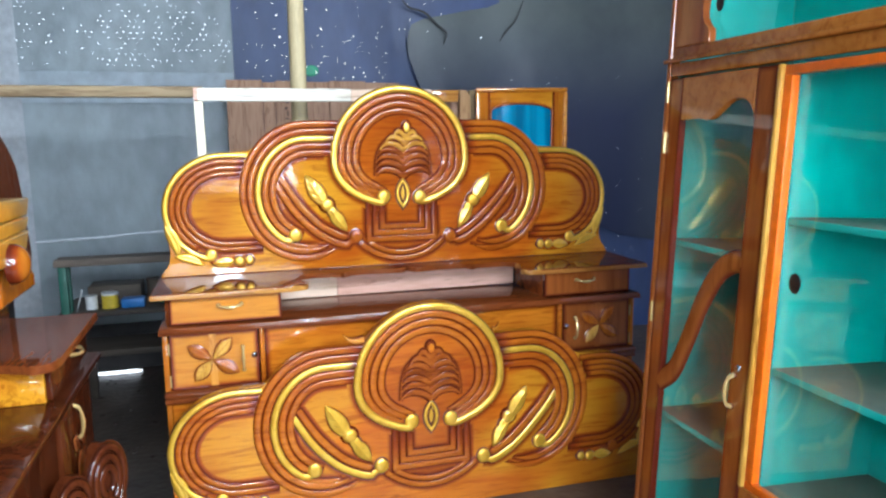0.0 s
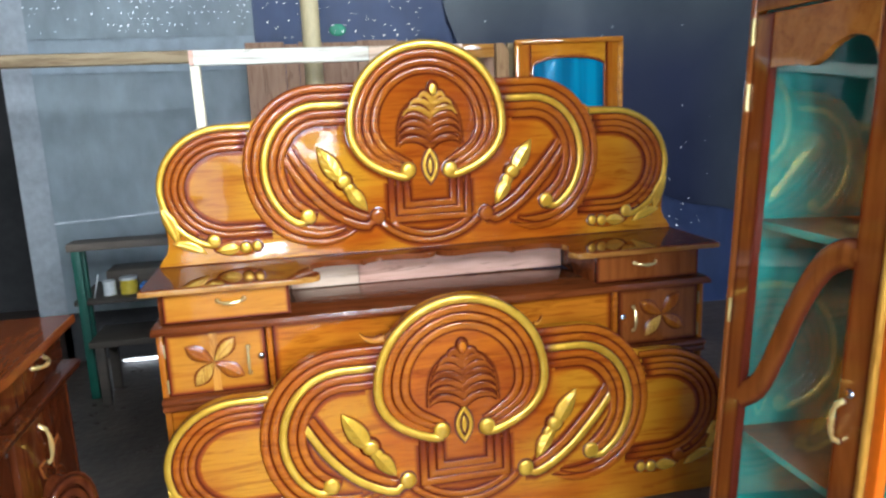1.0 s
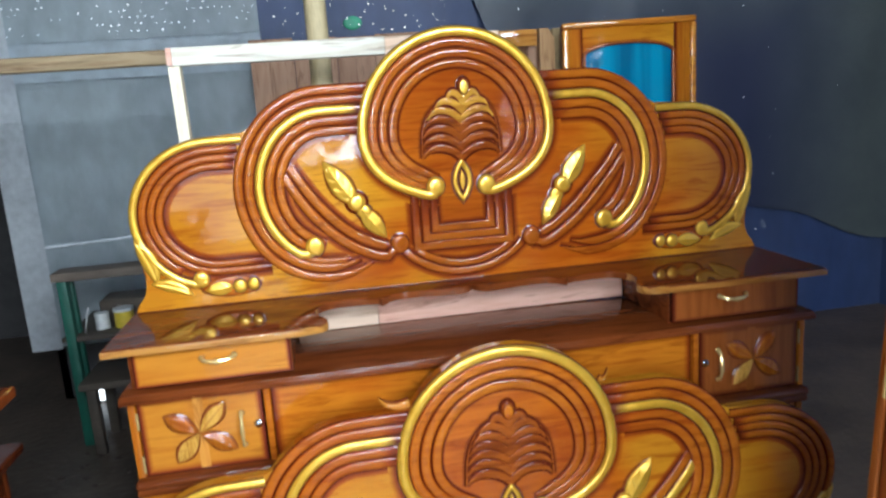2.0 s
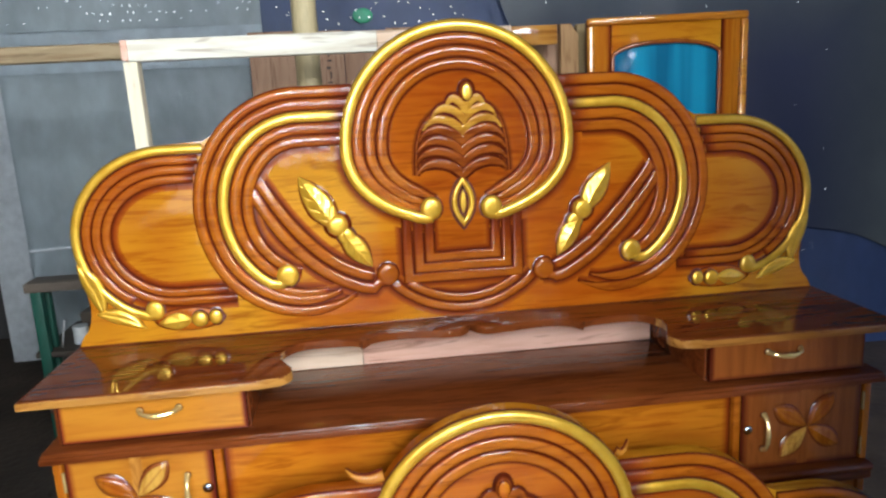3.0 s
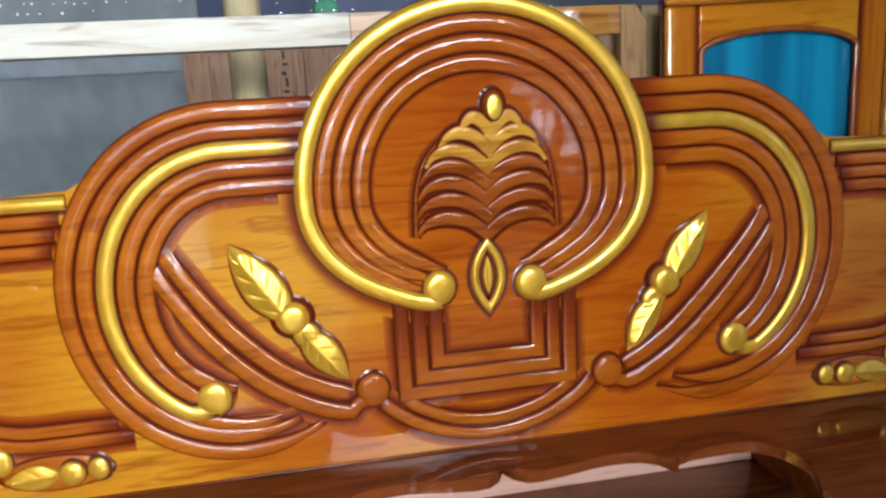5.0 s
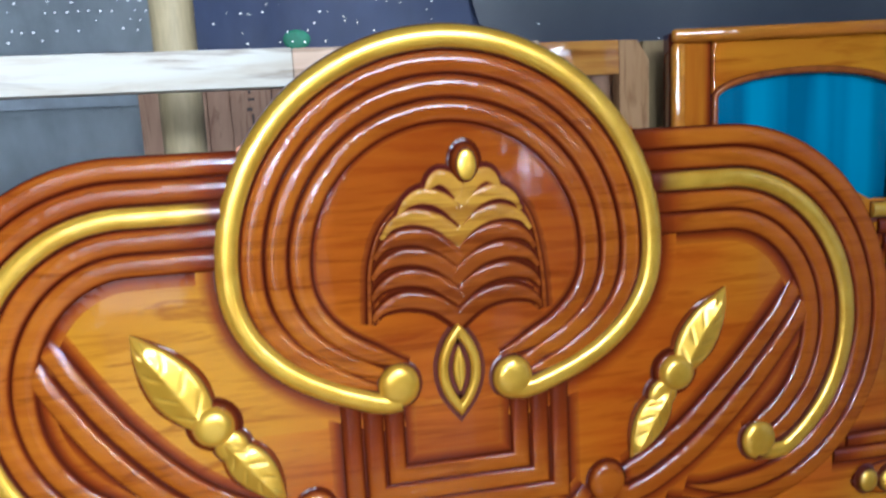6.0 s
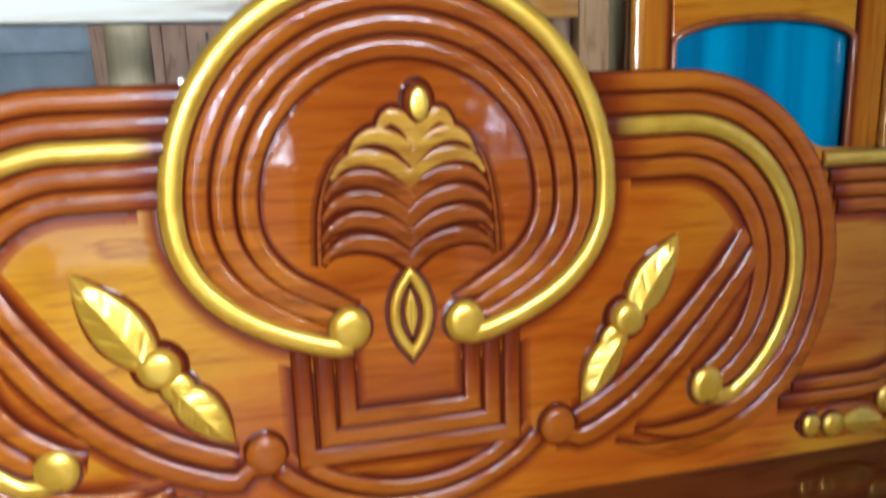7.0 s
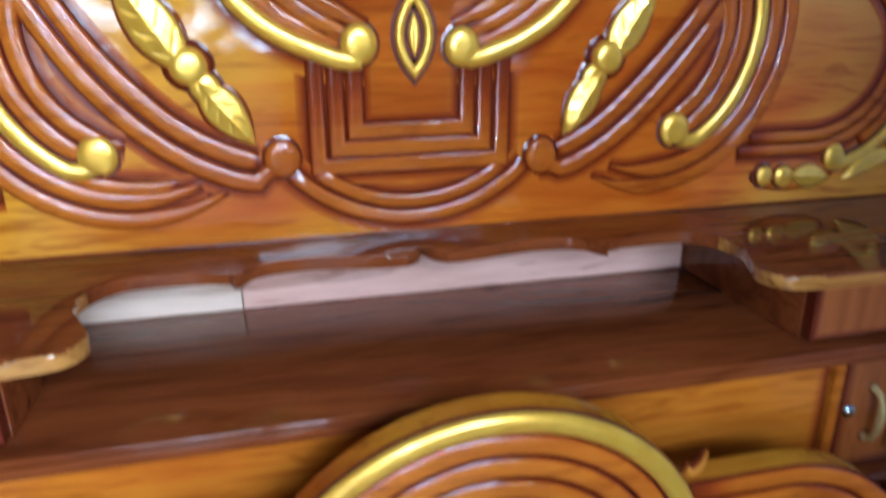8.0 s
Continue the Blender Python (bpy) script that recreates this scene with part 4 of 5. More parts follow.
def head_unit(m):
    """Tall bed head: carved board above a box of shelves, two drawers and two cupboards."""
    hb = thing("bed_headboard", "carved orange-brown lacquered bed headboard with gold scrolls, shelf, drawers and cupboards", "headboard", m)
    carve(hb, 0.866, 0.0, True)
    part("base_line", box(-0.932, 0.932, -0.0045, -0.0005, 0.8664, 0.8695, 0.001), M_SHELF, hb, "dark seam under the carved panel")
    h = outline_shelf()
    out = [(-x, yy) for x, yy in h[::-1]] + h[1:]
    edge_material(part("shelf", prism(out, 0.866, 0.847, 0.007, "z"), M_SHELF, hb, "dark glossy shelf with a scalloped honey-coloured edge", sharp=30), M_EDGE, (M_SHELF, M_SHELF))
    part("ledge", box(-0.928, 0.928, -0.300, 0.112, 0.716, 0.740, 0.006), M_SHELF, hb, "dark glossy ledge", sharp=30)
    part("ledge_edge", box(-0.928, 0.928, -0.3055, -0.3005, 0.718, 0.733, 0.002), M_SHELF, hb)
    for x0, x1, mm, l in ((-0.509, -0.268, M_CREAM, "raw cream board"), (-0.266, 0.508, M_PINK, "raw pinkish board")):
        part("back_board", box(x0, x1, 0.050, 0.066, 0.7405, 0.8465, 0.001), mm, hb, l)
    for s in (-1, 1):
        part("drawer_case", box(*sorted((s * 0.511, s * 0.905)), -0.255, 0.108, 0.7405, 0.8465, 0.002), M_SHELF, hb)
        # right-hand drawer: the display cabinet's shade is put into a darker wood
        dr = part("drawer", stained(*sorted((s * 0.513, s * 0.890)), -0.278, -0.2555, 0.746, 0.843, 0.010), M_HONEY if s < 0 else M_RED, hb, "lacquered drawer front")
        bow_handle(dr, (s * 0.688, 0.808), 0.078, False, -0.278)
        part("side_panel", box(*sorted((s * 0.902, s * 0.921)), -0.268, 0.110, 0.0, 0.7155, 0.003), M_WOODZ, hb)
        part("stile", box(*sorted((s * 0.576, s * 0.594)), -0.272, -0.02, 0.507, 0.7155, 0.005), M_RIDGE, hb)
        dx0, dx1 = sorted((s * 0.598, s * 0.898))
        # right-hand door and strip darkened likewise, in place of the cabinet's shadow
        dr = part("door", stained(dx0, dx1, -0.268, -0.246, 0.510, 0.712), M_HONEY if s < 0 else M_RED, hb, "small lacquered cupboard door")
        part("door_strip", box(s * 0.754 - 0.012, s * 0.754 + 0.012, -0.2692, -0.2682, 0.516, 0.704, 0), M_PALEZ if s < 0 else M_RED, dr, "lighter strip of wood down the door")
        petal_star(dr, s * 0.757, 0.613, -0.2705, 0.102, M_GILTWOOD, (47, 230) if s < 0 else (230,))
        bow_handle(dr, (s * 0.652, 0.606), 0.085, True, -0.2685)
        part("lock", dome(s * 0.6135, 0.615, 0.0115, 0.0115, 0.006, -0.2685, foot=0), M_CHROME, dr, "chrome lock")
        for z in (0.545, 0.660):
            part("hinge", cyl((s * 0.9005, -0.270, z - 0.022), (s * 0.9005, -0.270, z + 0.022), 0.0035, seg=10), M_BRASS, dr, "brass hinge")
        part("floor_rail", box(*sorted((s * 0.575, s * 0.924)), -0.298, -0.02, 0.486, 0.510, 0.011, seg=3), M_SHELF, hb)
        part("floor_rail", box(*sorted((s * 0.575, s * 0.924)), -0.288, -0.02, 0.464, 0.4855, 0.006, seg=2), M_SHELF, hb)
    part("centre_panel", stained(-0.575, 0.575, -0.262, -0.240, 0.484, 0.7155, 0.02), M_PLAINX, hb, "plain lacquered panel between the cupboards")
    part("lower_panel", box(-0.901, 0.901, -0.262, -0.240, 0.03, 0.4635, 0.002), M_PLAINX, hb)
    part("back_panel", box(-0.901, 0.901, 0.092, 0.108, 0.03, 0.7155, 0.002), M_PINK, hb)
    return hb


def foot_unit(m):
    fb = thing("bed_footboard", "carved orange-brown lacquered bed footboard with gold scrolls, standing on the floor", "footboard", m)
    carve(fb, 0.072, -0.071, False)
    for s in (-1, 1):
        far = 1.0 if s < 0 else 0.35
        path = spline([(s * 0.240, 0.676), (s * (0.240 + 0.030 * far), 0.671), (s * (0.240 + 0.058 * far), 0.680), (s * (0.240 + 0.074 * far), 0.698)], 6)
        part("sprig", sweep(path, 0.030 if s < 0 else 0.016, 0.012, 0.008, (0, 0), widths=lambda f: 1 - 0.88 * f ** 1.5, stain=0.9), M_HONEY, fb, "small curled sprig beside the ring")
        part("side_rail_bracket", box(s * 0.80 - 0.03, s * 0.80 + 0.03, 0.033, 0.050, 0.10, 0.40, 0.003), M_RIDGE, fb)
    return fb


M_PALEZ = wood("pale_lacquered_strip", (0.62, 0.27, 0.05), (0.55, 0.21, 0.035), (0.7, 0.6, 0.5), grain="z", grain_amount=0.4)
M_GILTWOOD = wood("gilded_pale_wood", (0.66, 0.36, 0.07), (0.52, 0.24, 0.035), (0.6, 0.5, 0.4), grain="z")
head_unit(pose(-0.015, 0.0, 0))
foot_unit(pose(-0.013, -0.410, 0))


# ---- stock leaning behind the headboard ----
def plank(name, label, x0, x1, y0, y1, z0, z1, m, category="plank", group=""):
    return tagged(part(name, box(x0, x1, y0, y1, z0, z1, 0.003), m), label, category, group)


fr = thing("timber_frame", "pale raw planed timber frame leaning behind the headboard", "frame")
part("top_rail", box(-0.785, -0.190, 0.120, 0.160, 1.530, 1.580, 0.002), M_RAW, fr, "pale raw rail")
part("top_rail", box(-0.1895, 0.150, 0.120, 0.160, 1.530, 1.579, 0.002), M_CREAM, fr, "pinkish raw length of the rail")
part("rail_end", box(-0.800, -0.7855, 0.118, 0.165, 1.532, 1.580, 0.002), M_PINK, fr, "reddish end grain of the rail")
part("end_piece", box(0.1505, 0.270, 0.122, 0.162, 1.529, 1.577, 0.002), M_EDGE, fr, "reddish-brown stained rail end")
bm = prism([(-0.800, 1.529), (-0.768, 1.529), (-0.748, 0.0), (-0.782, 0.0)], 0.125, 0.165, 0.002)
part("leg", bm, M_RAWZ, fr, "pale raw upright")
for i, (a, b, z) in enumerate(((-0.690, -0.487, 1.724), (-0.485, -0.415, 1.712), (-0.413, -0.285, 1.720), (-0.283, -0.10, 1.716), (-0.098, 0.12, 1.722), (0.122, 0.33, 1.715))):
    plank("brown_plank", "rough brown plank standing upright against the back wall", a, b, 1.535 + 0.006 * (i % 2), 1.565, 0.0, z, M_BROWNZ, group="stacked planks")
# scribbled pencil marks on one plank
pm = thing("pencil_marks", "dark scribbled marks down a brown plank", "marks")
for i, (dx, w, hgt) in enumerate(((0, 0.008, 0.028), (0.004, 0.020, 0.008), (-0.003, 0.017, 0.011), (0.006, 0.007, 0.031), (0, 0.021, 0.008), (0.003, 0.014, 0.020))):
    z = 1.625 - i * 0.031
    part("mark", box(-0.352 + dx - w / 2, -0.352 + dx + w / 2, 1.533, 1.5345, z - hgt / 2, z + hgt / 2, 0), M_INK, pm)
bm = prism([(0.291, 0.0), (0.291, 1.582), (0.320, 1.582), (0.339, 1.553), (0.339, 0.0)], 0.168, 0.192, 0.002)
tagged(part("raw_plank", bm, M_TANZ), "raw tan plank with a cut-off corner standing upright", "plank", "stacked planks")
plank("raw_plank", "raw brownish plank standing upright beside the glazed door", 0.342, 0.432, 0.195, 0.217, 0.0, 1.583, M_OLIVEZ, group="stacked planks")
plank("raw_plank", "dark brown plank standing behind the frame's end", 0.205, 0.330, 0.222, 0.244, 0.0, 1.560, M_BROWNZ, group="stacked planks")

gd = thing("glazed_door", "loose glazed cupboard door with blue glass standing on the shelf behind the headboard panel", "cupboard door",
           Matrix.Translation((0.742, 0.05, 0)) @ Matrix.Rotation(radians(-8.6), 4, "Z") @ Matrix.Translation((-0.742, -0.05, 0)))
for x0, x1 in ((0.338, 0.401), (0.678, 0.742)):
    part("stile", stained(x0, x1, 0.052, 0.078, 0.8665, 1.582, 0.012), M_WOODZ, gd)
arch = [(0.4015, 1.5815), (0.6775, 1.5815)] + [(q.x, q.y) for q in ell(0.5395, 1.489, 0.138, 0.037, 0, 180, 24)]
part("top_rail", prism(arch, 0.053, 0.077, 0.003), M_WOOD, gd, "top rail cut to a low arch")
part("bottom_rail", box(0.4015, 0.6775, 0.053, 0.077, 0.8665, 0.93, 0.003), M_WOOD, gd)
part("pane", box(0.4015, 0.6775, 0.064, 0.069, 0.931, 1.53, 0), M_BLUEGLASS, gd, "blue glass pane")
for x0, x1 in ((0.338, 0.357), (0.723, 0.742)):
    part("bead", box(x0, x1, 0.038, 0.0515, 0.8665, 1.5675, 0.006, seg=3), M_HONEY, gd, "rounded honey-coloured bead")
part("bead", box(0.338, 0.742, 0.038, 0.0515, 1.568, 1.5865, 0.006, seg=3), M_HONEY, gd, "rounded honey-coloured bead")
lip = [Vector((0.404, 0.94)), Vector((0.404, 1.486))] + [Vector((q.x, q.y - 0.002)) for q in ell(0.5395, 1.489, 0.1355, 0.035, 180, 0, 24)] + [Vector((0.675, 1.486)), Vector((0.675, 0.94))]
part("bead", sweep(lip, 0.011, 0.006, 0.0525, (0, 0)), M_RED, gd, "dark bead round the pane")

bm = cyl((-0.381, 0.38, 0), (-0.373, 0.38, 3.30), 0.036, 0.033, 18)
tagged(part("roof_pole", bm, M_POLE), "pale peeled round pole standing up to the roof", "pole", kind="structure")
bm = box(-3.9, -0.78, 0.600, 0.64, 1.569, 1.620, 0.012)
tagged(part("cross_beam", bm, M_BEAM), "weathered tan beam running across the shop", "beam", kind="structure")

# sheet edge, its catch of light painted whitish, and back bay
sheet(-1.92, -1.775, 0.30, 3.30, 1.665, 0.012, 33, M_SHEETEDGE, "wall_sheet_edge", "turned edge of the hung wall sheet, whitened where it catches light")

tb = thing("work_table", "old dusty-topped table with dark green legs by the wall", "table")
part("tabletop", box(-1.575, -0.72, 1.12, 1.25, 0.750, 0.787, 0.004), M_TAN, tb, "dusty brown top")
for x in (-1.54, -0.76):
    for y in (1.15, 1.22):
        part("leg", box(x - 0.020, x + 0.020, y - 0.018, y + 0.018, 0.0, 0.7495, 0.004), M_GREEN, tb, "dark green leg")
part("lower_shelf", box(-1.58, -0.74, 1.14, 1.58, 0.478, 0.500, 0.003), M_DARKWOOD, tb, "dark lower shelf")


def can(name, label, x, y, z, r, h, m, lid):
    t = thing(name, label, name.replace("_", " "))
    bm = cyl((x, y, z), (x, y, z + h), r, r * 0.97, 20)
    part("body", bm, m, t)
    part("lid", cyl((x, y, z + h + 0.0005), (x, y, z + h + 0.012), r * 1.04, r * 1.02, 20), lid, t)
    return t


can("paint_pot", "small white plastic pot on the table's lower shelf", -1.435, 1.24, 0.5005, 0.030, 0.06, M_WHITE, M_WHITE)
can("paint_pot", "yellow plastic pot on the table's lower shelf", -1.345, 1.25, 0.5005, 0.042, 0.07, M_YELLOW, M_WHITE)
tagged(part("blue_box", box(-1.285, -1.17, 1.20, 1.28, 0.5005, 0.548, 0.004), M_BLUE), "blue plastic box on the table's lower shelf", "box")
can("varnish_tin", "dark tin standing on the table's lower shelf", -1.05, 1.30, 0.5005, 0.05, 0.10, M_GREEN, M_DARKWOOD)
can("varnish_tin", "dark tin standing on the table's lower shelf", -1.13, 1.38, 0.5005, 0.045, 0.11, M_DARKWOOD, M_DARKWOOD)
tagged(part("dark_crate", box(-1.47, -1.20, 1.34, 1.52, 0.5005, 0.60, 0.006), M_DARKWOOD), "dark wooden crate on the table's lower shelf", "crate")
bn = thing("low_bench", "low dark wooden bench below the work table", "bench")
part("seat", box(-1.50, -0.98, 1.00, 1.30, 0.300, 0.330, 0.004), M_DARKWOOD, bn)
for x in (-1.46, -1.02):
    for y in (1.04, 1.26):
        part("leg", box(x - 0.02, x + 0.02, y - 0.02, y + 0.02, 0.0, 0.2995, 0.003), M_DARKWOOD, bn)
tagged(part("white_stick", cyl((-1.50, 1.20, 0.4995), (-1.46, 1.16, 0.62), 0.004, seg=8), M_WHITE), "thin white stick leaning at the table's edge", "stick")
# daylight under the foot of the wall
bm = bmesh.new()
for cx, cz, w, hgt in ((-1.642, 0.05, 0.042, 0.052), (-1.40, 0.012, 0.155, 0.011)):
    vs = []
    for k in range(20):
        a = 2 * math.pi * k / 20
        r = 0.85 + 0.28 * noise.noise((3 * math.cos(a), 3 * math.sin(a), cx))
        ca, sa = math.cos(a), math.sin(a)
        vs.append(bm.verts.new((cx + w * r * math.copysign(abs(ca) ** 0.6, ca), 1.655, cz + hgt * r * math.copysign(abs(sa) ** 0.6, sa))))
    bm.faces.new(vs)
tagged(part("daylight_gap", bm, M_PINHOLE, smooth=False), "daylight showing under the foot of the wall", "gap", kind="structure")
_r2 = random.Random(8)
bm = bmesh.new()
for k in range(70):
    x, yy, r = _r2.uniform(-1.6, -0.85), _r2.uniform(0.2, 1.6), _r2.uniform(0.004, 0.016)
    vs = [bm.verts.new((x + r * _r2.uniform(0.5, 1.3) * math.cos(a), yy + r * _r2.uniform(0.5, 1.3) * math.sin(a), z)) for z in (0.0005, 0.004) for a in (0, 1.3, 2.5, 3.8, 5.1)]
    bm.faces.new(vs[5:])
    for i in range(5):
        bm.faces.new((vs[i], vs[(i + 1) % 5], vs[5 + (i + 1) % 5], vs[5 + i]))
tagged(part("wood_chips", bm, M_DARKWOOD, smooth=False), "wood chips and offcuts scattered on the floor", "wood chips", kind="stuff")


# ---- display cabinet ----
LEAN = radians(2.8)
cab_m = Matrix(((0, math.cos(LEAN), math.sin(LEAN), 0.490), (-1, 0, 0, -0.97), (0, -math.sin(LEAN), math.cos(LEAN), 0.056), (0, 0, 0, 1)))
dc = thing("display_cabinet", "tall reddish-brown lacquered display cabinet with glass doors and teal painted inside", "cabinet", cab_m)
DEP, WID, HGT = 0.42, 1.30, 2.10
part("side_wall", box(0.010, 0.028, 0.022, DEP, -0.035, HGT, 0.002), M_RED, dc)
part("side_wall", box(WID - 0.018, WID, 0.022, DEP, -0.035, HGT, 0.002), M_RED, dc)
part("lining", box(0.0285, 0.034, 0.024, DEP - 0.02, 0.10, HGT - 0.03, 0), M_TEAL, dc, "teal painted side lining")
part("lining", box(WID - 0.024, WID - 0.0185, 0.024, DEP - 0.02, 0.10, HGT - 0.03, 0), M_TEAL, dc, "teal painted side lining")
part("back_lining", box(0.0345, WID - 0.0245, DEP - 0.019, DEP - 0.001, 0.10, HGT - 0.03, 0), M_TEAL, dc, "teal painted back")
part("partition", box(0.452, 0.470, 0.030, DEP - 0.0195, 0.10, 1.49, 0), M_TEAL, dc, "teal painted partition")
def cabinet_shelf(x0, x1, y0, z):
    ob = part("shelf", box(x0, x1, y0, DEP - 0.0195, z, z + 0.018, 0.002), M_TEAL, dc, "teal-edged shelf with a dusty brown top")
    ob.data.materials.append(M_DUSTY)
    for f in ob.data.polygons:
        f.material_index = 1 if f.normal.z > 0.9 else 0


for z in (0.105, 0.480, 1.003, 1.500):
    cabinet_shelf(0.0345, 0.4515, 0.040, z)
for z in (0.105, 0.430, 0.738, 1.110, 1.500):
    cabinet_shelf(0.4705, WID - 0.0245, 0.060, z)
part("top", box(-0.01, WID + 0.02, -0.02, DEP, HGT + 0.0005, HGT + 0.03, 0.005), M_REDX, dc)
part("plinth", box(0.0285, WID - 0.0185, 0.0, DEP - 0.02, -0.035, 0.0995, 0.003), M_REDX, dc)
part("corner_post", box(0.006, 0.026, -0.004, 0.0215, -0.035, HGT, 0.006), M_RED, dc)

cd = part("door", stained(0.028, 0.088, 0.0, 0.022, 0.11, 1.482, 0.012), M_RED, dc, "narrow glazed door with a curved crossbar")
part("stile", stained(0.388, 0.458, 0.0, 0.022, 0.11, 1.482, 0.012), M_RED, cd)
head = [(0.0885, 1.4815), (0.3875, 1.4815), (0.3875, 1.358)]
head += [(q.x, q.y) for q in spline([(0.380, 1.388), (0.358, 1.406), (0.318, 1.412), (0.278, 1.400), (0.240, 1.374), (0.210, 1.362), (0.18, 1.366), (0.135, 1.366), (0.0885, 1.364)], 6)]
part("head_rail", prism(head, 0.0005, 0.0215, 0.004), M_REDX, cd, "head rail cut to an ogee")
part("foot_rail", box(0.0885, 0.3975, 0.0005, 0.0215, 0.11, 0.20, 0.004), M_REDX, cd)
bar = spline([(0.396, 1.006), (0.352, 1.000), (0.300, 0.965), (0.244, 0.875), (0.192, 0.755), (0.140, 0.652), (0.074, 0.598)], 8)
bm = sweep(bar, 0.062, 0.012, 0.012, (0, 0), stain=0.75)
part("curved_bar", bm, M_RED, cd, "curved wooden crossbar")
ob = part("pane", box(0.080, 0.406, 0.0125, 0.0165, 0.195, 1.43, 0), M_GLASS, cd, "clear glass pane")
ob.visible_shadow = False
bow_handle(cd, (0.405, 0.680), 0.082, True, 0.0)
part("lock", dome(0.420, 0.742, 0.010, 0.010, 0.006, 0.0, foot=0), M_CHROME, cd, "chrome lock")
for z in (1.445, 1.30, 0.80):
    part("hinge", cyl((0.027, -0.005, z - 0.03), (0.027, -0.005, z + 0.03), 0.0045, seg=10), M_BRASS, cd, "brass hinge")

part("bead", box(0.460, 0.474, -0.006, 0.022, 0.452, 1.482, 0.005), M_GILTWOOD, dc, "honey-coloured bead")
part("edging", box(0.4745, 0.500, 0.004, 0.026, 0.472, 1.456, 0.002), M_ORANGE, dc, "bright orange edging strip")
part("edging", box(0.4745, WID - 0.02, 0.004, 0.026, 1.4565, 1.478, 0.002), M_ORANGE, dc, "bright orange edging strip")
part("edging", box(0.4745, WID - 0.02, 0.004, 0.026, 0.452, 0.4715, 0.002), M_ORANGE, dc, "bright orange edging strip")
part("low_rail", box(0.460, WID - 0.02, 0.0, 0.022, 0.10, 0.4515, 0.004), M_REDX, dc)
ob = part("sliding_pane", box(0.495, WID - 0.03, 0.030, 0.035, 0.46, 1.458, 0), M_GLASS, dc, "sliding glass pane")
ob.visible_shadow = False
part("finger_pull", dome(0.544, 0.982, 0.019, 0.024, 0.003, 0.030, foot=0), M_BLACK, ob, "black oval finger pull")
part("middle_rail", box(0.0265, WID - 0.02, -0.002, 0.022, 1.486, 1.524, 0.005), M_REDX, dc)
part("cornice", box(0.004, WID, -0.016, 0.022, 1.5245, 1.537, 0.004), M_REDX, dc)
part("upper_rail", box(0.0265, WID - 0.02, 0.0, 0.022, 1.5375, 1.566, 0.003), M_REDX, dc)
prof = [(0.0265, 1.5665), (0.186, 1.5665)] + [(q.x, q.y) for q in spline([(0.186, 1.60), (0.166, 1.618), (0.150, 1.65), (0.158, 1.70), (0.150, 1.76), (0.150, 2.02)], 5)] + [(0.0265, 2.02)]
part("upper_stile", prism(prof, 0.0, 0.022, 0.004), M_RED, dc, "upper stile cut to a wavy edge")
part("top_rail", box(0.0265, WID - 0.02, 0.0, 0.022, 2.0205, HGT, 0.004), M_REDX, dc)
ob = part("upper_pane", box(0.145, WID - 0.03, 0.026, 0.031, 1.56, 2.03, 0), M_GLASS, dc, "upper sliding glass pane")
ob.visible_shadow = False
part("finger_pull", dome(0.190, 1.668, 0.016, 0.022, 0.003, 0.026, foot=0), M_BLACK, ob, "black oval finger pull")


# ---- second bed head standing along the shop's other side ----
side_m = pose(-1.42, -1.42, 0.01, 0, 0, 90)      # its front faces the aisle
sb = thing("dresser_headboard", "dark red-brown lacquered bed head with drawers and a gold carved crest", "headboard", side_m)
h = [(x * 1.034, yy) for x, yy in outline_shelf()]
part("shelf", prism([(-x, yy) for x, yy in h[::-1]] + h[1:], 0.840, 0.818, 0.004, "z"), M_SHELF, sb, "dark glossy shelf with a scalloped front", sharp=30)
part("ledge", box(-0.96, 0.96, -0.325, 0.03, 0.698, 0.720, 0.006), M_MAHOG, sb, "dark glossy ledge")
for s in (-1, 1):
    x0, x1 = sorted((s * 0.50, s * 0.935))
    part("drawer_case", box(x0, x1, -0.275, 0.03, 0.7205, 0.8175, 0.002), M_WOOD, sb)
    dr = part("drawer", box(x0 + 0.004, x1 - 0.004, -0.292, -0.2755, 0.726, 0.815, 0.004), M_MAHOG, sb, "lacquered drawer front")
    bow_handle(dr, (s * 0.745, 0.785), 0.08, False, -0.292)
    part("side_panel", box(*sorted((s * 0.930, s * 0.950)), -0.285, 0.03, -0.01, 0.6975, 0.003), M_MAHOG, sb)
    d0, d1 = sorted((s * 0.56, s * 0.925))
    dr = part("door", box(d0, d1, -0.288, -0.264, 0.20, 0.690, 0.004), M_MAHOG, sb, "lacquered cupboard door")
    petal_star(dr, s * 0.74, 0.50, -0.2905, 0.10, M_MAHOG)
    bow_handle(dr, (s * 0.700, 0.590), 0.10, True, -0.289)
part("front_panel", box(-0.555, 0.555, -0.275, -0.255, 0.10, 0.6975, 0.002), M_MAHOG, sb)
part("back_panel", box(-0.93, 0.93, 0.005, 0.028, 0.05, 0.8175, 0.002), M_MAHOG, sb)
part("upper_shelf", prism([(-0.86, 0.02), (0.86, 0.02), (0.905, -0.08), (0.890, -0.17), (-0.890, -0.17), (-0.905, -0.08)], 0.975, 0.950, 0.004, "z"), M_SHELF, sb, "dark upper shelf")
part("riser", box(-0.90, 0.90, -0.10, 0.02, 0.8405, 0.9495, 0.003), M_SHELF, sb)
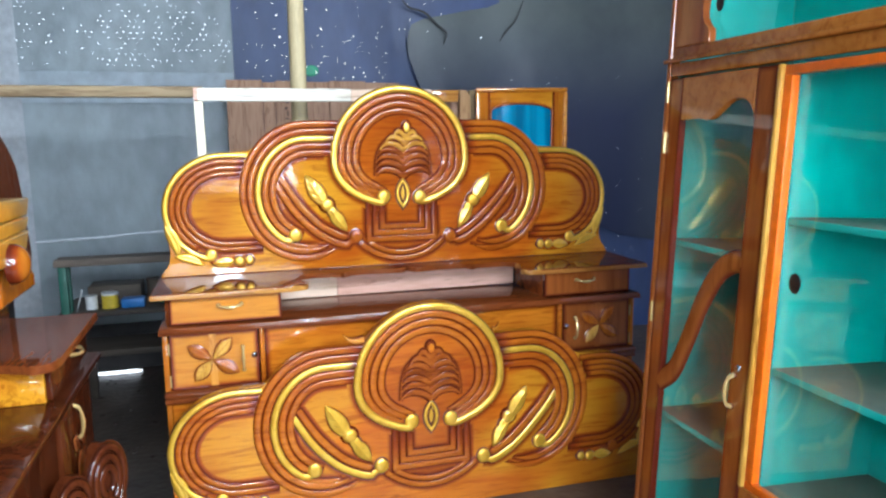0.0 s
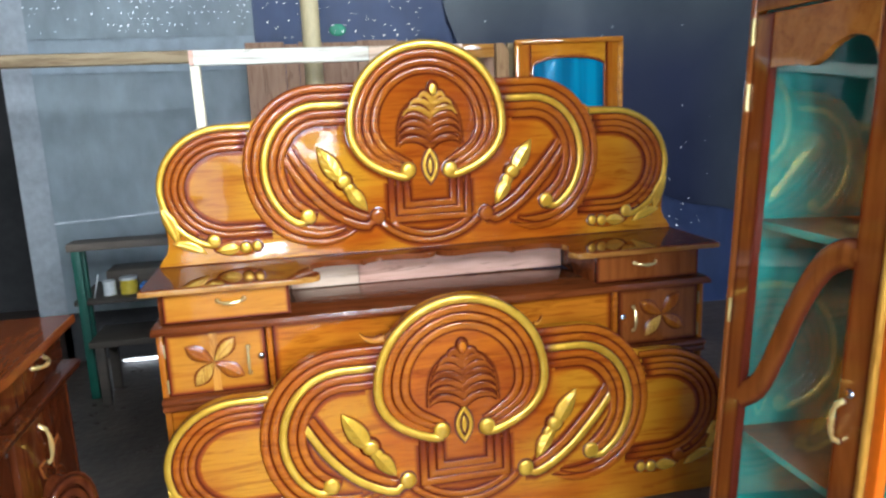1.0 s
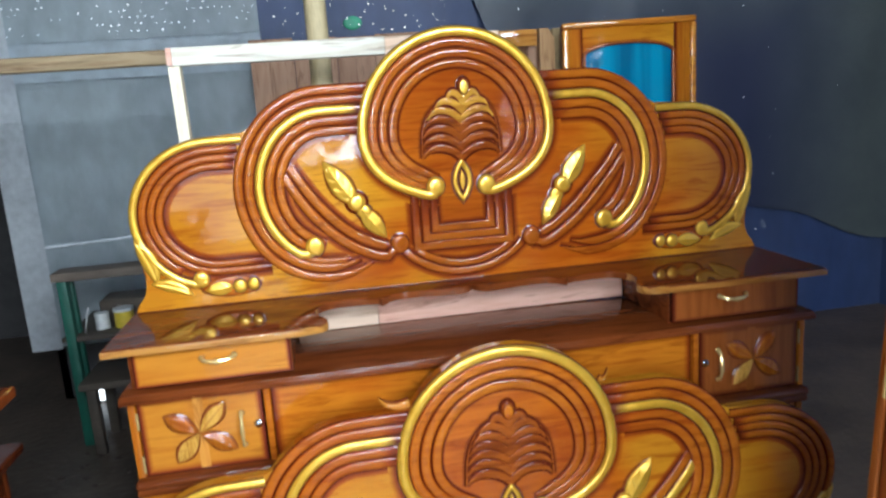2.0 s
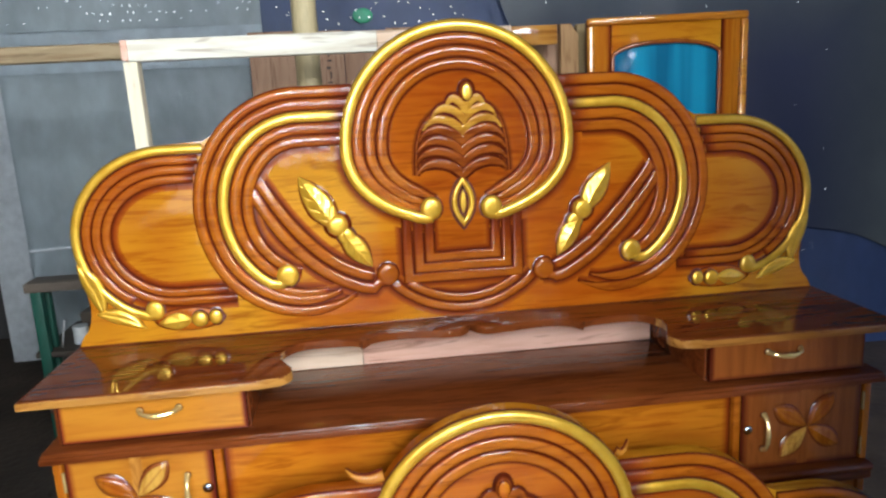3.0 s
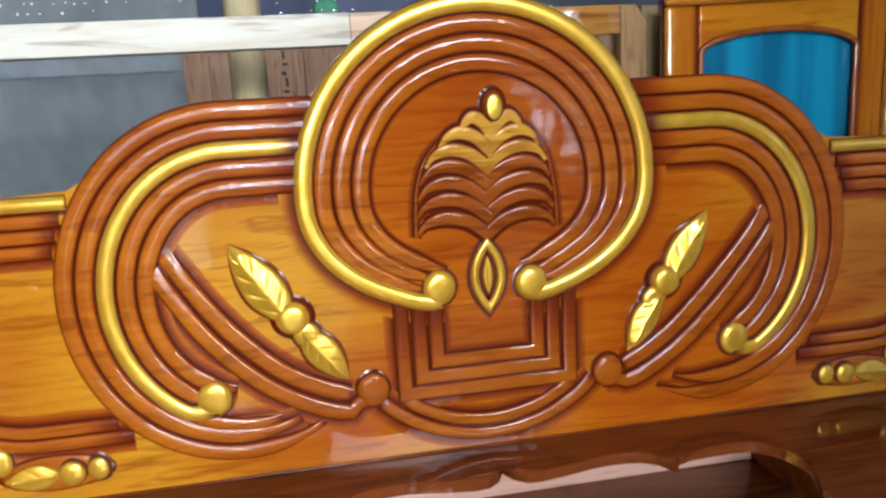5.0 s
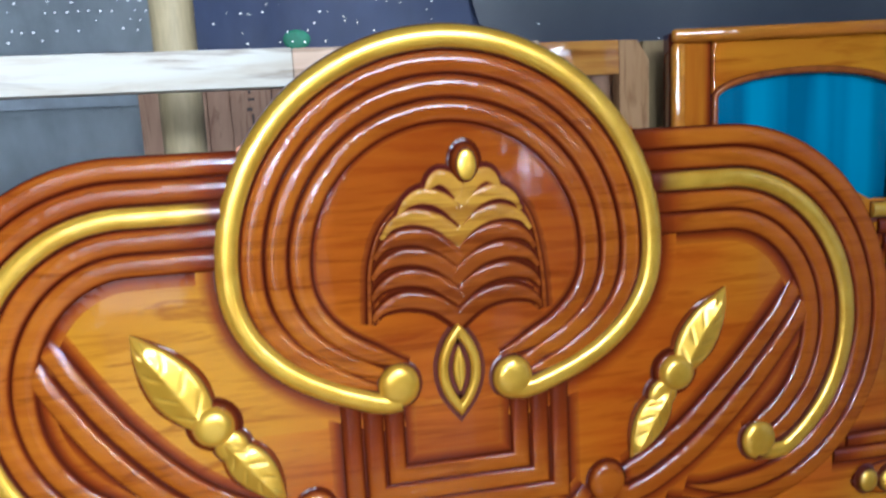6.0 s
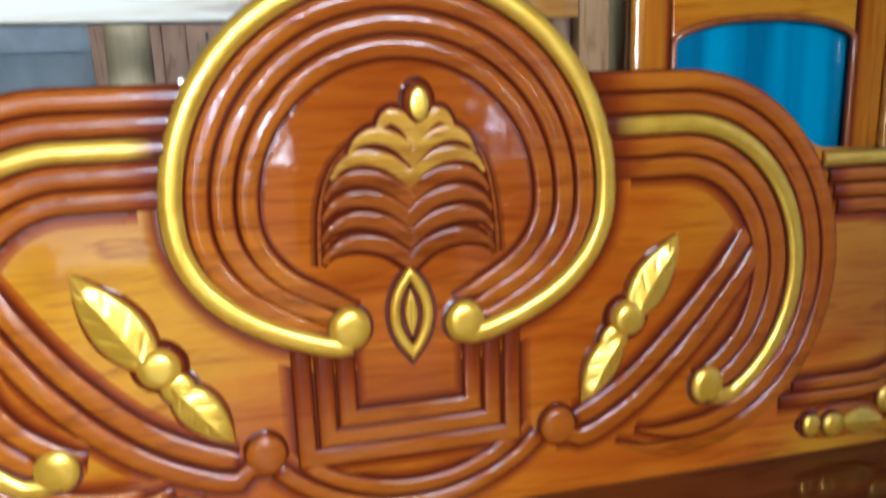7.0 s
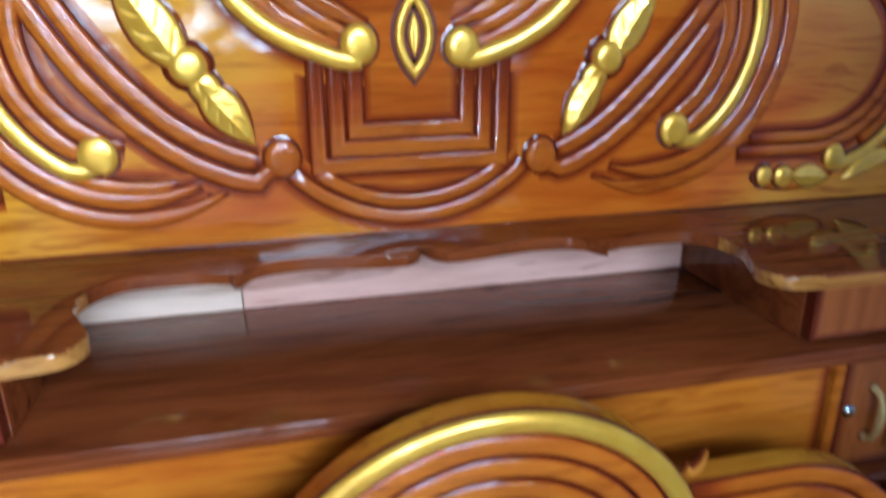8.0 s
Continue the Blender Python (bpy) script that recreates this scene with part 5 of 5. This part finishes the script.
part("crest_panel", prism([(-0.90, 0.9755), (0.90, 0.9755), (0.925, 1.05), (0.88, 1.22)] + [(q.x, q.y) for q in ell(0, 1.22, 0.88, 0.30, 0, 180, 40)] + [(-0.88, 1.22), (-0.925, 1.05)], -0.17, -0.14, 0.006), M_MAHOG, sb, "carved lacquered crest")
for s in (-1, 1):
    for z0, z1, z2, z3 in ((1.186, 1.240, 1.182, 1.228), (1.148, 1.184, 1.147, 1.180), (1.085, 1.146, 1.078, 1.145)):
        x2, x3 = 0.650 - (1.228 - z2) * 0.55, 0.656 - (1.228 - z3) * 0.30
        part("gilt_leaf", prism([(s * 0.30, z0), (s * x2, z2), (s * x3, z3), (s * 0.30, z1)], -0.245, -0.171, 0.008), M_GOLD, sb, "broad gold carved leaf")
    part("crest_ball", dome(s * 0.455, 1.085, 0.048, 0.050, 0.042, -0.240, foot=0), M_WOODZ, sb, "lacquered ball beside the gold leaves")
    foot = [(0.46, 0.977)] + [(q.x, q.y) for q in spline([(0.735, 0.977), (0.752, 1.004), (0.722, 1.022), (0.690, 1.034), (0.655, 1.062), (0.618, 1.092), (0.570, 1.104), (0.52, 1.09), (0.46, 1.03)], 6)]
    part("crest_foot", prism([(s * q, z) for q, z in foot], -0.215, -0.1705, 0.008), M_WOODZ, sb, "flared lacquered foot of the crest")

cf = thing("carved_post", "dark red-brown carved bed post end standing on the floor", "bed part", pose(-1.065, -0.95, 0, 0, 0, 60))
prof = [(-0.14, 0.0), (0.14, 0.0), (0.125, 0.42)] + [(q.x, q.y) for q in spline([(0.118, 0.50), (0.095, 0.565), (0.060, 0.605), (0.030, 0.595), (0.005, 0.535), (-0.035, 0.560), (-0.075, 0.560), (-0.115, 0.51), (-0.13, 0.42)], 6)]
part("panel", prism(prof, -0.015, 0.015, 0.005), M_MAHOG, cf)
for x, z, r0 in ((-0.065, 0.47, 0.070), (0.055, 0.50, 0.080)):
    for k in range(3):
        r = r0 - 0.024 * k
        if r > 0.02:
            part("carved_scroll", sweep([Vector((x + r * 0.8 * math.cos(radians(a)), z + r * 1.15 * math.sin(radians(a)))) for a in range(-60, 250, 14)], 0.022, 0.010, -0.0155, (0.004, 0.004)), M_MAHOG, cf)
